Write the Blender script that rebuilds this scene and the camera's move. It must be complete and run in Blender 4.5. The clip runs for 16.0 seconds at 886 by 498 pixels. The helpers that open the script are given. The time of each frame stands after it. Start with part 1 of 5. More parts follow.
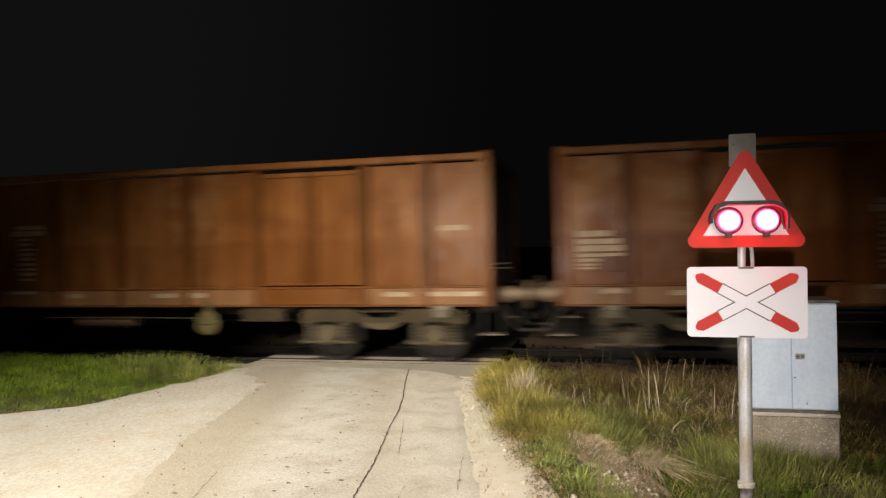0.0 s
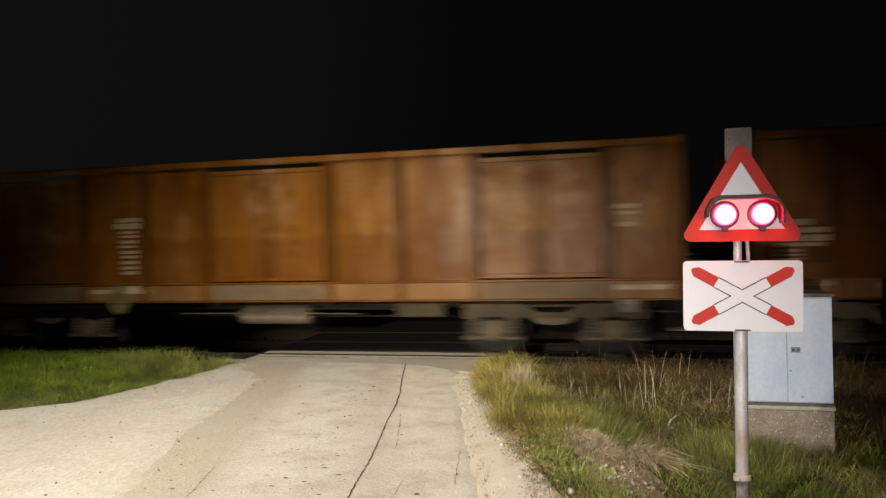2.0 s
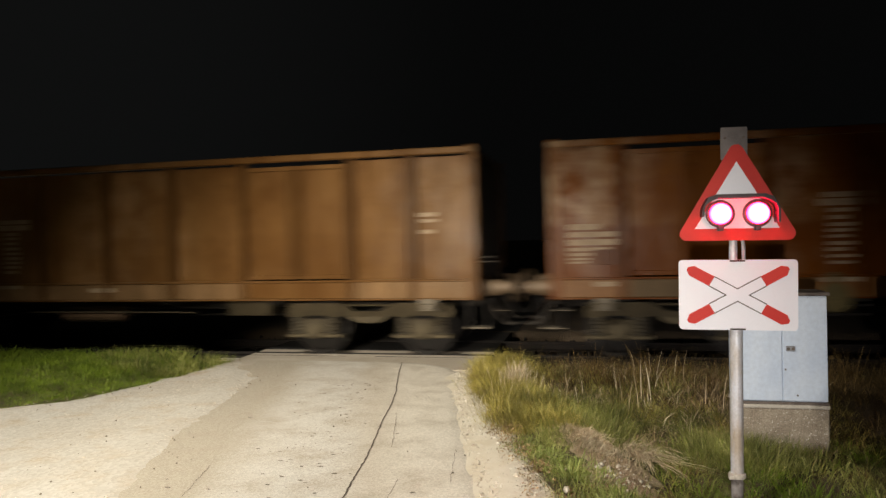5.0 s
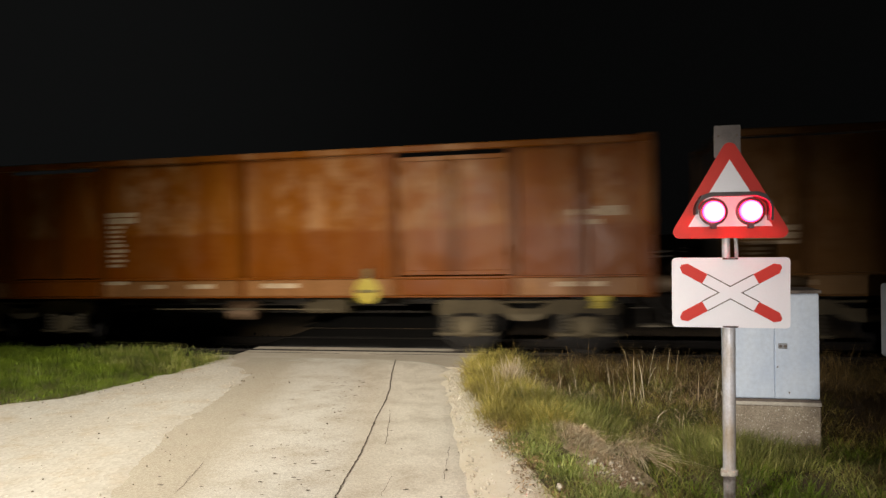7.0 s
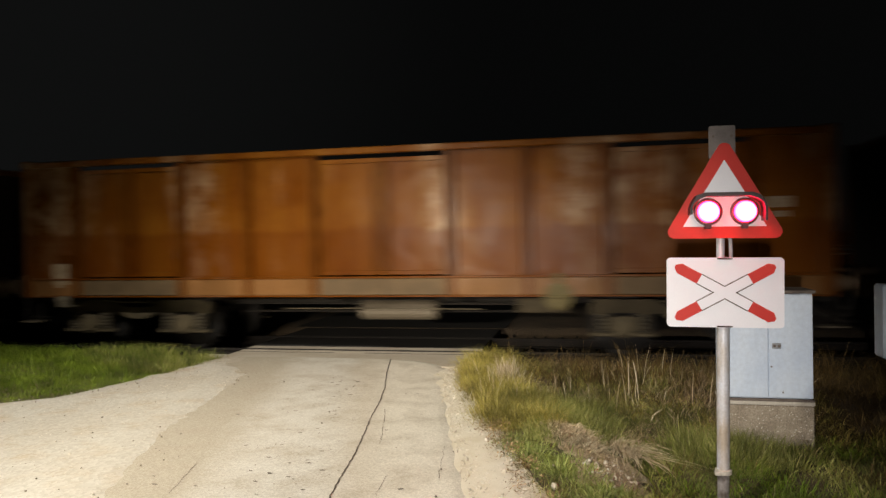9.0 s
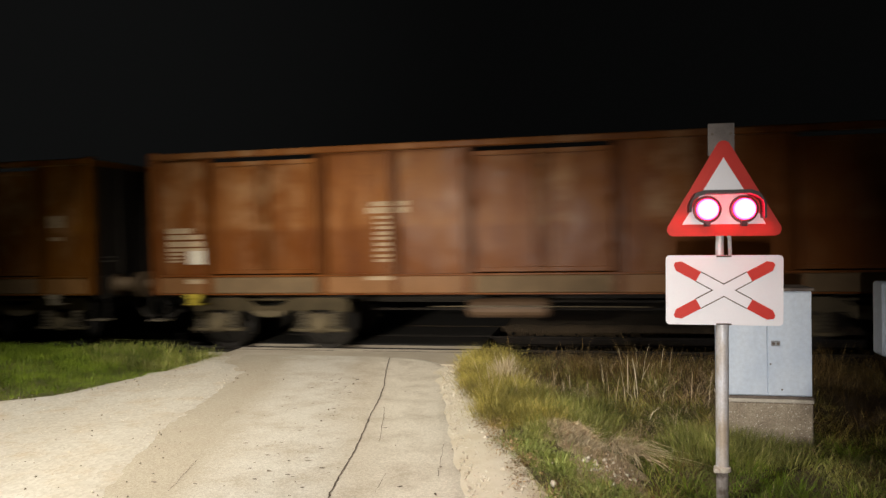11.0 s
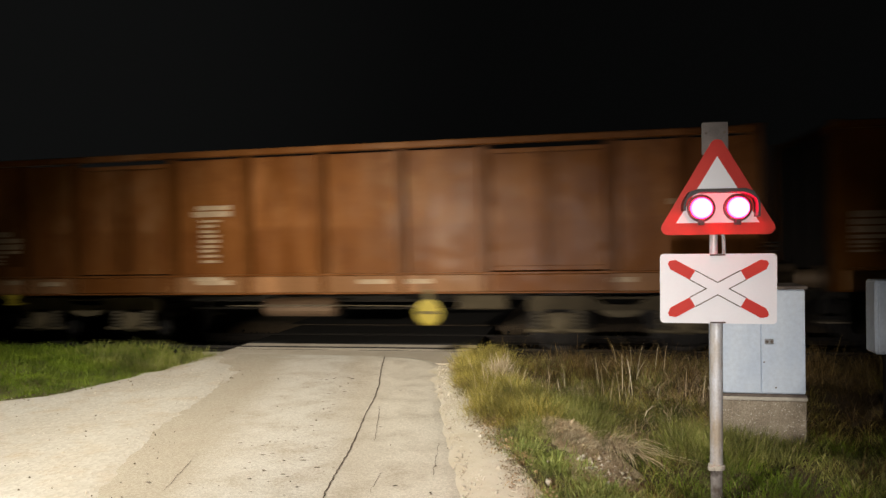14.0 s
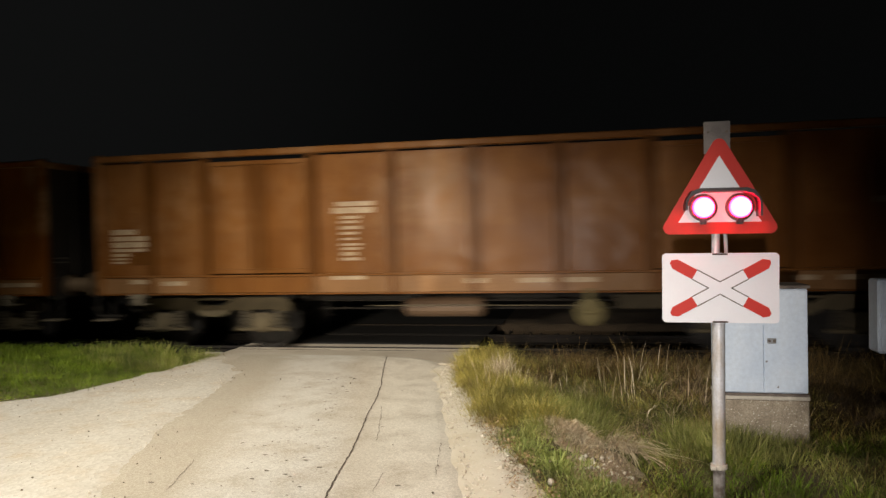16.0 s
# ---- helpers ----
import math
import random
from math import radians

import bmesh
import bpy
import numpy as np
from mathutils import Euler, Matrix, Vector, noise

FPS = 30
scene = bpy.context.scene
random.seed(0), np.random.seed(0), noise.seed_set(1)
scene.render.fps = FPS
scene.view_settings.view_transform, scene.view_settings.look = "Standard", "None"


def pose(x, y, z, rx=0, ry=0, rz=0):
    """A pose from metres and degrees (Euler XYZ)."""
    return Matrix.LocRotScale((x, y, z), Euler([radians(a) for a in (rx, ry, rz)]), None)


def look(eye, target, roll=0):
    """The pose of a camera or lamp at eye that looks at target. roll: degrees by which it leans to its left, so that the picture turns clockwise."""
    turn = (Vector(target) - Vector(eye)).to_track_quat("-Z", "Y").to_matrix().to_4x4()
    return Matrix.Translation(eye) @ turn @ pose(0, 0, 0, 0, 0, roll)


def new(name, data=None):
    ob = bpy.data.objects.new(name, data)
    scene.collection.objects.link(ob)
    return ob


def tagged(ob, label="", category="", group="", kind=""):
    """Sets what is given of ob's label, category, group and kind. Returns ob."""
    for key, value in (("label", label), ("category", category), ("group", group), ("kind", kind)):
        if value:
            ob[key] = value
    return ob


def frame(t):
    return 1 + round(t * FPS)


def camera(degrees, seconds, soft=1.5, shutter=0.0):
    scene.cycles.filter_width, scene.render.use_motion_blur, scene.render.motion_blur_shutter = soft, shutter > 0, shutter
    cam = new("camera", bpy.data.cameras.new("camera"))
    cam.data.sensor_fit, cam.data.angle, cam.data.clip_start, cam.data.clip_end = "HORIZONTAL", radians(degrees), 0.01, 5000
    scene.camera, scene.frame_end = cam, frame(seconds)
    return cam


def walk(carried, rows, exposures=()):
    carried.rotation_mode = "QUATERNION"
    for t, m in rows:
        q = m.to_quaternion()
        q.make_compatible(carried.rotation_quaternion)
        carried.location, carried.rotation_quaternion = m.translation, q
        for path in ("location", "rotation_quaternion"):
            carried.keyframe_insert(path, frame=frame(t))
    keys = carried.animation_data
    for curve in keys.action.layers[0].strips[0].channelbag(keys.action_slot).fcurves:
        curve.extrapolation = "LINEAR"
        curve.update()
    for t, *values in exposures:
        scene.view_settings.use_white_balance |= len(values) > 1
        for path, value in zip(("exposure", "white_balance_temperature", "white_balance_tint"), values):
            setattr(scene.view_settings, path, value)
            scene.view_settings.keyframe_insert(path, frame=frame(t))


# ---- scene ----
# ---- camera ----
EYE_Z = 1.82
cam = camera(65, 16.0, soft=1.4, shutter=0.85)


def view(yaw, pitch, roll):
    """The camera on its fixed spot: degrees to the left of the track's normal, up, and clockwise lean."""
    return pose(0, 0, EYE_Z, 0, 0, yaw) @ pose(0, 0, 0, 90 + pitch) @ pose(0, 0, 0, 0, 0, -roll)


PATH = [
    (0, 13.207, -0.097, 1.243), (0.5, 13.234, -0.118, 1.286), (1, 13.111, -0.236, 1.315), (1.5, 13.030, -0.388, 1.348),
    (2, 12.932, -0.527, 1.414), (2.5, 12.884, -0.561, 1.421), (3, 12.820, -0.674, 1.360), (3.5, 12.747, -0.735, 1.335),
    (4, 12.696, -0.637, 1.325), (6.5, 12.297, -0.701, 1.302), (7, 12.125, -0.871, 1.238), (7.5, 12.044, -0.992, 1.155),
    (8, 11.952, -1.025, 1.113), (8.5, 11.757, -0.931, 1.094), (9, 11.735, -0.924, 1.113), (11.5, 11.619, -1.132, 1.149),
    (12, 11.459, -1.133, 1.141), (12.5, 11.314, -1.241, 1.139), (13, 11.232, -1.298, 1.217), (13.5, 11.080, -1.337, 1.281),
    (14, 11.244, -1.191, 1.242), (14.5, 11.417, -1.349, 1.174), (15, 11.488, -1.238, 1.163), (15.5, 11.505, -1.210, 1.228),
    (16, 11.400, -1.200, 1.350),
]
# the phone settles to a slightly darker picture within the first second
walk(cam, [(t, view(a, b, c)) for t, a, b, c in PATH], [(0, 0.15), (0.6, 0.13), (1.1, 0.0), (16, 0.0)])

# ---- night sky and lamps ----
world = bpy.data.worlds.new("night")
scene.world = world
world.use_nodes = True
# a black night sky, painted slightly paler to the left to stand in for haze
tree = world.node_tree
where = tree.nodes.new("ShaderNodeTexCoord")
toward = tree.nodes.new("ShaderNodeVectorMath")
toward.operation = "DOT_PRODUCT"
toward.inputs[1].default_value = (-0.77, 0.58, 0.26)
tree.links.new(where.outputs["Generated"], toward.inputs[0])
spread = tree.nodes.new("ShaderNodeMapRange")
spread.interpolation_type = "SMOOTHSTEP"
spread.inputs[1].default_value, spread.inputs[2].default_value = 0.70, 1.03
spread.inputs[3].default_value, spread.inputs[4].default_value = 0.0021, 0.0052
tree.links.new(toward.outputs["Value"], spread.inputs[0])
tree.nodes["Background"].inputs["Color"].default_value = (0.92, 0.95, 0.93, 1)
tree.links.new(spread.outputs[0], tree.nodes["Background"].inputs["Strength"])


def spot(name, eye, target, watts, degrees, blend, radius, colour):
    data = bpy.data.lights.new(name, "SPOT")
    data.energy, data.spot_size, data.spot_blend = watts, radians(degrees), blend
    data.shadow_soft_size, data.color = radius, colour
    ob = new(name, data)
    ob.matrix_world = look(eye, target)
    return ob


# unseen vehicles assumed behind the camera: a tall one on gravel, a car on lane
spot("headlight", (-4.30, -4.2, 2.55), (-3.40, 10.2, 1.05), 6500, 29.5, 1.0, 0.10, (1.0, 0.87, 0.69))
spot("headlight", (-0.75, -4.2, 1.50), (0.15, 6.8, 0.50), 2650, 31.5, 0.9, 0.10, (1.0, 0.90, 0.82))
# added spot, no known source: brightens the ground from high at the left
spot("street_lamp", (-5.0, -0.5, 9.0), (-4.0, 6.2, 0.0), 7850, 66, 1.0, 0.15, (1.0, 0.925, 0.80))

# ---- materials ----
def nodes_of(name):
    m = bpy.data.materials.new(name)
    m.use_nodes = True
    t = m.node_tree
    return m, t, t.nodes["Principled BSDF"]


def add(t, kind, **values):
    n = t.nodes.new(kind)
    for key, value in values.items():
        n.inputs[key.replace("_", " ")].default_value = value
    return n


def blend_nodes(t, fac, a, b, kind="MIX"):
    """A colour mix; a and b are sockets or colours, fac a socket or a number."""
    n = t.nodes.new("ShaderNodeMix")
    n.data_type, n.blend_type = "RGBA", kind
    for k, v in ((0, fac), (6, a), (7, b)):
        if isinstance(v, bpy.types.NodeSocket):
            t.links.new(v, n.inputs[k])
        elif k == 0:
            n.inputs[0].default_value = v
        else:
            n.inputs[k].default_value = (*v, 1)
    return n.outputs[2]


def grain(t, scale, detail=4, stretch=(1, 1, 1), low=0.35, high=0.65, kind="Object", rough=0.6):
    """A noise of the given size between two thresholds, as a factor."""
    c = t.nodes.new("ShaderNodeTexCoord")
    m = t.nodes.new("ShaderNodeMapping")
    m.inputs["Scale"].default_value = stretch
    t.links.new(c.outputs[kind], m.inputs["Vector"])
    n = add(t, "ShaderNodeTexNoise", Scale=scale, Detail=detail, Roughness=rough)
    t.links.new(m.outputs[0], n.inputs["Vector"])
    r = t.nodes.new("ShaderNodeMapRange")
    r.inputs[1].default_value, r.inputs[2].default_value = low, high
    t.links.new(n.outputs[0], r.inputs[0])
    return r.outputs[0]


def bump(t, shader, height, strength, distance):
    b = add(t, "ShaderNodeBump", Strength=strength, Distance=distance)
    t.links.new(height, b.inputs["Height"])
    t.links.new(b.outputs[0], shader.inputs["Normal"])


def surface(name, a, b, scale=3.0, fine=60.0, rough=0.7, metal=0.0, relief=0.3, depth=0.004, dark=0.75, stretch=(1, 1, 1), spread=0.0):
    """A worn surface: two colours in large patches, a fine grain, and relief."""
    m, t, s = nodes_of(name)
    col = blend_nodes(t, grain(t, scale, 5, stretch), a, b)
    speck = grain(t, fine, 3, low=0.3, high=0.7)
    col = blend_nodes(t, speck, col, blend_nodes(t, 1.0, col, (dark, dark, dark), "MULTIPLY"))
    if spread:
        info = t.nodes.new("ShaderNodeObjectInfo")
        hsv = t.nodes.new("ShaderNodeHueSaturation")
        r = t.nodes.new("ShaderNodeMapRange")
        r.inputs[3].default_value, r.inputs[4].default_value = 1 - spread, 1 + spread
        t.links.new(info.outputs["Random"], r.inputs[0])
        t.links.new(r.outputs[0], hsv.inputs["Value"])
        t.links.new(col, hsv.inputs["Color"])
        col = hsv.outputs[0]
    t.links.new(col, s.inputs["Base Color"])
    s.inputs["Roughness"].default_value, s.inputs["Metallic"].default_value = rough, metal
    bump(t, s, speck, relief, depth)
    return m


def wagon_paint(name, paint, faded, rust, shift, tide=0.0, smears=0.0):
    """Old wagon paint: faded in upright streaks, rusty in patches, rustier below a tide line, with pale smears."""
    m, t, s = nodes_of(name)
    c = t.nodes.new("ShaderNodeTexCoord")
    mp = t.nodes.new("ShaderNodeMapping")
    mp.inputs["Location"].default_value = (shift, 0, shift * 0.7)
    mp.inputs["Scale"].default_value = (1.0, 0.6, 0.22)
    t.links.new(c.outputs["Object"], mp.inputs["Vector"])
    plain = t.nodes.new("ShaderNodeMapping")
    plain.inputs["Location"].default_value = (shift * 1.3, 0, shift)
    t.links.new(c.outputs["Object"], plain.inputs["Vector"])

    def layer(scale, detail, low, high, source, distortion=0.0):
        n = add(t, "ShaderNodeTexNoise", Scale=scale, Detail=detail, Roughness=0.65, Distortion=distortion)
        t.links.new(source, n.inputs["Vector"])
        r = t.nodes.new("ShaderNodeMapRange")
        r.inputs[1].default_value, r.inputs[2].default_value = low, high
        t.links.new(n.outputs[0], r.inputs[0])
        return r.outputs[0]

    def math_node(kind, a, b):
        n = t.nodes.new("ShaderNodeMath")
        n.operation = kind
        for k, v in ((0, a), (1, b)):
            if isinstance(v, bpy.types.NodeSocket):
                t.links.new(v, n.inputs[k])
            else:
                n.inputs[k].default_value = v
        return n.outputs[0]

    streaks = layer(2.2, 6, 0.36, 0.66, mp.outputs[0])
    col = blend_nodes(t, streaks, paint, faded)
    col = blend_nodes(t, layer(1.3, 5, 0.46, 0.80, plain.outputs[0]), col, rust)
    chalk = layer(1.6, 7, 0.55, 0.78, mp.outputs[0])
    col = blend_nodes(t, chalk, col, (faded[0] * 1.5 + 0.012, faded[1] * 1.5 + 0.009, faded[2] * 1.5 + 0.005))
    if smears:
        blot = math_node("MULTIPLY", layer(2.8, 8, 0.40, 0.66, plain.outputs[0], 0.0), layer(0.8, 3, 0.46, 0.60, mp.outputs[0]))
        col = blend_nodes(t, math_node("MULTIPLY", blot, smears), col, (0.44, 0.32, 0.20) if smears > 0.65 else (0.34, 0.225, 0.125))
    if tide:
        xyz = t.nodes.new("ShaderNodeSeparateXYZ")
        t.links.new(c.outputs["Object"], xyz.inputs[0])
        level = math_node("ADD", xyz.outputs[2], math_node("MULTIPLY", layer(2.5, 4, 0.2, 0.8, plain.outputs[0]), 0.16))
        r = t.nodes.new("ShaderNodeMapRange")
        r.inputs[1].default_value, r.inputs[2].default_value = 2.10, 2.01
        t.links.new(level, r.inputs[0])
        col = blend_nodes(t, math_node("MULTIPLY", r.outputs[0], tide), col, blend_nodes(t, streaks, rust, paint))
    speck = layer(45, 3, 0.3, 0.7, plain.outputs[0])
    col = blend_nodes(t, speck, col, blend_nodes(t, 1.0, col, (0.72, 0.70, 0.68), "MULTIPLY"))
    t.links.new(col, s.inputs["Base Color"])
    gloss = t.nodes.new("ShaderNodeMapRange")
    gloss.inputs[3].default_value, gloss.inputs[4].default_value = 0.22, 0.40
    t.links.new(layer(3.4, 5, 0.3, 0.7, mp.outputs[0]), gloss.inputs[0])
    t.links.new(gloss.outputs[0], s.inputs["Roughness"])
    s.inputs["Specular IOR Level"].default_value = 0.07
    big = layer(1.1, 2, 0.2, 0.8, plain.outputs[0])
    bump(t, s, math_node("ADD", math_node("MULTIPLY", big, 8.0), math_node("MULTIPLY", speck, 0.12)), 0.5, 0.005)
    return m


def leaf(name, a, b, c, rough=0.55, mottle=0.48):
    """Blades that vary one by one between three colours."""
    m, t, s = nodes_of(name)
    g = t.nodes.new("ShaderNodeNewGeometry")
    ramp = t.nodes.new("ShaderNodeValToRGB")
    ramp.color_ramp.elements[0].color, ramp.color_ramp.elements[1].color = (*a, 1), (*c, 1)
    ramp.color_ramp.elements.new(0.55).color = (*b, 1)
    ramp.color_ramp.elements.new(0.90).color = (*[v * 0.8 + w * 0.2 for v, w in zip(c, b)], 1)
    t.links.new(g.outputs["Random Per Island"], ramp.inputs[0])
    col = blend_nodes(t, grain(t, 2.6, 5, low=0.38, high=0.62), blend_nodes(t, 1.0, ramp.outputs[0], (1.30, 1.24, 1.12), "MULTIPLY"), blend_nodes(t, 1.0, ramp.outputs[0], (mottle, mottle, mottle * 0.92), "MULTIPLY"))
    t.links.new(col, s.inputs["Base Color"])
    s.inputs["Roughness"].default_value = rough
    s.inputs["Specular IOR Level"].default_value = 0.25
    return m


def glow(name, centre, rim, strength, radius):
    """A lit lens: hot in its middle, deeper coloured at its rim."""
    m, t, s = nodes_of(name)
    c = t.nodes.new("ShaderNodeTexCoord")
    l = t.nodes.new("ShaderNodeVectorMath")
    l.operation = "LENGTH"
    t.links.new(c.outputs["Object"], l.inputs[0])
    r = t.nodes.new("ShaderNodeMapRange")
    r.inputs[1].default_value, r.inputs[2].default_value = radius * 0.62, radius * 1.0
    t.links.new(l.outputs["Value"], r.inputs[0])
    col = blend_nodes(t, r.outputs[0], centre, rim)
    t.links.new(col, s.inputs["Emission Color"])
    s.inputs["Emission Strength"].default_value = strength
    s.inputs["Base Color"].default_value = (0.5, 0.02, 0.03, 1)
    s.inputs["Roughness"].default_value = 0.25
    return m


def asphalt_paint():
    m, t, s = nodes_of("bleached_asphalt")
    c = t.nodes.new("ShaderNodeTexCoord")
    xyz = t.nodes.new("ShaderNodeSeparateXYZ")
    t.links.new(c.outputs["Object"], xyz.inputs[0])
    across = t.nodes.new("ShaderNodeMath")
    across.operation, across.inputs[1].default_value = "MULTIPLY_ADD", 0.3
    t.links.new(xyz.outputs[1], across.inputs[0])
    t.links.new(xyz.outputs[0], across.inputs[2])
    shake = t.nodes.new("ShaderNodeMath")
    shake.operation, shake.inputs[1].default_value = "MULTIPLY_ADD", 0.35
    t.links.new(grain(t, 1.4, 5, (1.2, 0.5, 1), 0.2, 0.8), shake.inputs[0])
    t.links.new(across.outputs[0], shake.inputs[2])
    span = t.nodes.new("ShaderNodeMapRange")
    span.inputs[1].default_value, span.inputs[2].default_value = -2.2, 1.0
    t.links.new(shake.outputs[0], span.inputs[0])
    ramp = t.nodes.new("ShaderNodeValToRGB")
    e = ramp.color_ramp.elements
    tan, pale, grey = (0.415, 0.375, 0.30, 1), (0.54, 0.515, 0.455, 1), (0.60, 0.56, 0.475, 1)
    e[0].color, e[1].color = tan, grey
    e[1].position = 0.92
    for at, col in ((0.22, tan), (0.36, pale), (0.55, pale), (0.66, (0.50, 0.455, 0.375, 1)), (0.78, grey)):
        e.new(at).color = col
    t.links.new(span.outputs[0], ramp.inputs[0])
    col = blend_nodes(t, grain(t, 2.6, 6, low=0.45, high=0.8), ramp.outputs[0], (0.40, 0.35, 0.275))
    stones = add(t, "ShaderNodeTexVoronoi", Scale=85.0)
    t.links.new(c.outputs["Object"], stones.inputs["Vector"])
    bw = t.nodes.new("ShaderNodeSeparateColor")
    t.links.new(stones.outputs["Color"], bw.inputs[0])
    col = blend_nodes(t, bw.outputs[0], blend_nodes(t, 1.0, col, (0.84, 0.83, 0.82), "MULTIPLY"), blend_nodes(t, 1.0, col, (1.12, 1.12, 1.12), "MULTIPLY"))
    t.links.new(col, s.inputs["Base Color"])
    s.inputs["Roughness"].default_value = 0.9
    s.inputs["Specular IOR Level"].default_value = 0.2
    bump(t, s, stones.outputs["Distance"], 0.35, 0.006)
    return m


def gravel_paint():
    m, t, s = nodes_of("pale_gravel")
    col = blend_nodes(t, grain(t, 0.7, 5), (0.475, 0.44, 0.375), (0.53, 0.51, 0.455))
    col = blend_nodes(t, grain(t, 2.2, 5, low=0.5, high=0.8), col, (0.45, 0.375, 0.275))
    stones = add(t, "ShaderNodeTexVoronoi", Scale=38.0)
    c = t.nodes.new("ShaderNodeTexCoord")
    t.links.new(c.outputs["Object"], stones.inputs["Vector"])
    bw = t.nodes.new("ShaderNodeSeparateColor")
    t.links.new(stones.outputs["Color"], bw.inputs[0])
    col = blend_nodes(t, bw.outputs[1], blend_nodes(t, 1.0, col, (0.88, 0.865, 0.84), "MULTIPLY"), blend_nodes(t, 1.0, col, (1.09, 1.09, 1.09), "MULTIPLY"))
    t.links.new(col, s.inputs["Base Color"])
    s.inputs["Roughness"].default_value = 0.95
    s.inputs["Specular IOR Level"].default_value = 0.15
    bump(t, s, stones.outputs["Distance"], 0.3, 0.008)
    return m


ASPHALT, GRAVEL = asphalt_paint(), gravel_paint()
# paving under and behind the train, its shade put in the near-black colour
SHADED_PAVING = surface("shaded_paving", (0.010, 0.009, 0.008), (0.018, 0.015, 0.013), 1.6, 90, 0.9, relief=0.4)
DIRT_VERGE = surface("dirty_gravel", (0.60, 0.53, 0.40), (0.71, 0.66, 0.55), 2.4, 110, 0.95, relief=0.12, depth=0.003, dark=0.90)
APRON = surface("crossing_concrete", (0.44, 0.38, 0.295), (0.52, 0.46, 0.37), 1.6, 90, 0.9, relief=0.4)
SOIL = surface("dark_soil", (0.09, 0.065, 0.04), (0.14, 0.10, 0.06), 1.5, 35, 0.95, relief=0.8, depth=0.02)
TRODDEN = surface("trodden_soil", (0.40, 0.29, 0.18), (0.58, 0.46, 0.31), 9, 60, 0.95, relief=0.9, depth=0.02, dark=0.72)
JOINT_SHADE = surface("joint_shade", (0.02, 0.017, 0.014), (0.04, 0.033, 0.027), 8, 60, 0.9)
TAR = surface("crack_tar", (0.08, 0.065, 0.045), (0.14, 0.115, 0.085), 8, 60, 0.9)
STONE = surface("limestone_chips", (0.46, 0.39, 0.29), (0.76, 0.71, 0.61), 7, 70, 0.9, spread=0.15)
PEBBLE = surface("brown_pebble", (0.10, 0.08, 0.06), (0.22, 0.18, 0.13), 30, 200, 0.9, spread=0.3)
# track bed colours lowered near black to stand in for shade under the train
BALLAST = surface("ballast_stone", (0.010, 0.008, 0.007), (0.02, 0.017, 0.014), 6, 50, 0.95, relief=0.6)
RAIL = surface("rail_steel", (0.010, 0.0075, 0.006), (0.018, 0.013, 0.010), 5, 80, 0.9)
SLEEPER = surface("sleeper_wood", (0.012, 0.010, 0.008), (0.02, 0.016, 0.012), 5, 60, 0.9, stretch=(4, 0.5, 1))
GALV = surface("galvanised_steel", (0.46, 0.39, 0.31), (0.70, 0.74, 0.82), 7.0, 60, 0.45, 0.15, relief=0.1, dark=0.82, stretch=(1, 1, 0.35))
SIGN_WHITE = surface("sign_white", (0.75, 0.765, 0.83), (0.80, 0.815, 0.87), 2, 150, 0.45, relief=0.03, dark=0.96)
SIGN_RED = surface("sign_red", (0.50, 0.018, 0.010), (0.56, 0.026, 0.015), 3, 150, 0.6, relief=0.03, dark=0.93)
SIGN_BLACK = surface("sign_black", (0.05, 0.04, 0.04), (0.08, 0.06, 0.05), 3, 90, 0.5)
LAMP_BLACK = surface("lamp_black", (0.018, 0.014, 0.015), (0.035, 0.025, 0.028), 4, 120, 0.4)
ALU = surface("sign_back_aluminium", (0.15, 0.135, 0.13), (0.23, 0.21, 0.20), 5, 100, 0.6, 0.1)
CONDUIT = surface("pale_conduit", (0.42, 0.42, 0.44), (0.56, 0.56, 0.58), 9, 100, 0.5, 0.1)
LOCK_GREY = surface("lock_grey", (0.28, 0.29, 0.31), (0.38, 0.40, 0.43), 9, 90, 0.5, 0.2)
STUB = surface("stained_pole_foot", (0.09, 0.07, 0.055), (0.36, 0.34, 0.33), 11, 90, 0.7)
CABINET = surface("cabinet_paint", (0.59, 0.70, 0.86), (0.69, 0.79, 0.92), 3.5, 25, 0.5, relief=0.06, dark=0.88, stretch=(1, 1, 0.5))
CABINET_EDGE = surface("cabinet_edge", (0.10, 0.08, 0.07), (0.22, 0.18, 0.15), 6, 60, 0.7)
PLINTH_CAP = surface("plinth_cap", (0.50, 0.46, 0.38), (0.64, 0.60, 0.53), 6, 60, 0.85)


def plinth_paint():
    m, t, s = nodes_of("washed_concrete")
    v = add(t, "ShaderNodeTexVoronoi", Scale=110.0)
    c = t.nodes.new("ShaderNodeTexCoord")
    t.links.new(c.outputs["Object"], v.inputs["Vector"])
    bw = t.nodes.new("ShaderNodeSeparateColor")
    t.links.new(v.outputs["Color"], bw.inputs[0])
    r = t.nodes.new("ShaderNodeMapRange")
    r.inputs[1].default_value, r.inputs[2].default_value = 0.955, 0.985
    t.links.new(bw.outputs[0], r.inputs[0])
    col = blend_nodes(t, grain(t, 5, 5), (0.30, 0.255, 0.195), (0.42, 0.365, 0.285))
    col = blend_nodes(t, bw.outputs[1], blend_nodes(t, 1.0, col, (0.70, 0.68, 0.64), "MULTIPLY"), blend_nodes(t, 1.0, col, (1.18, 1.18, 1.18), "MULTIPLY"))
    col = blend_nodes(t, r.outputs[0], col, (0.72, 0.68, 0.60))
    t.links.new(col, s.inputs["Base Color"])
    s.inputs["Roughness"].default_value = 0.9
    bump(t, s, v.outputs["Distance"], 0.6, 0.01)
    return m


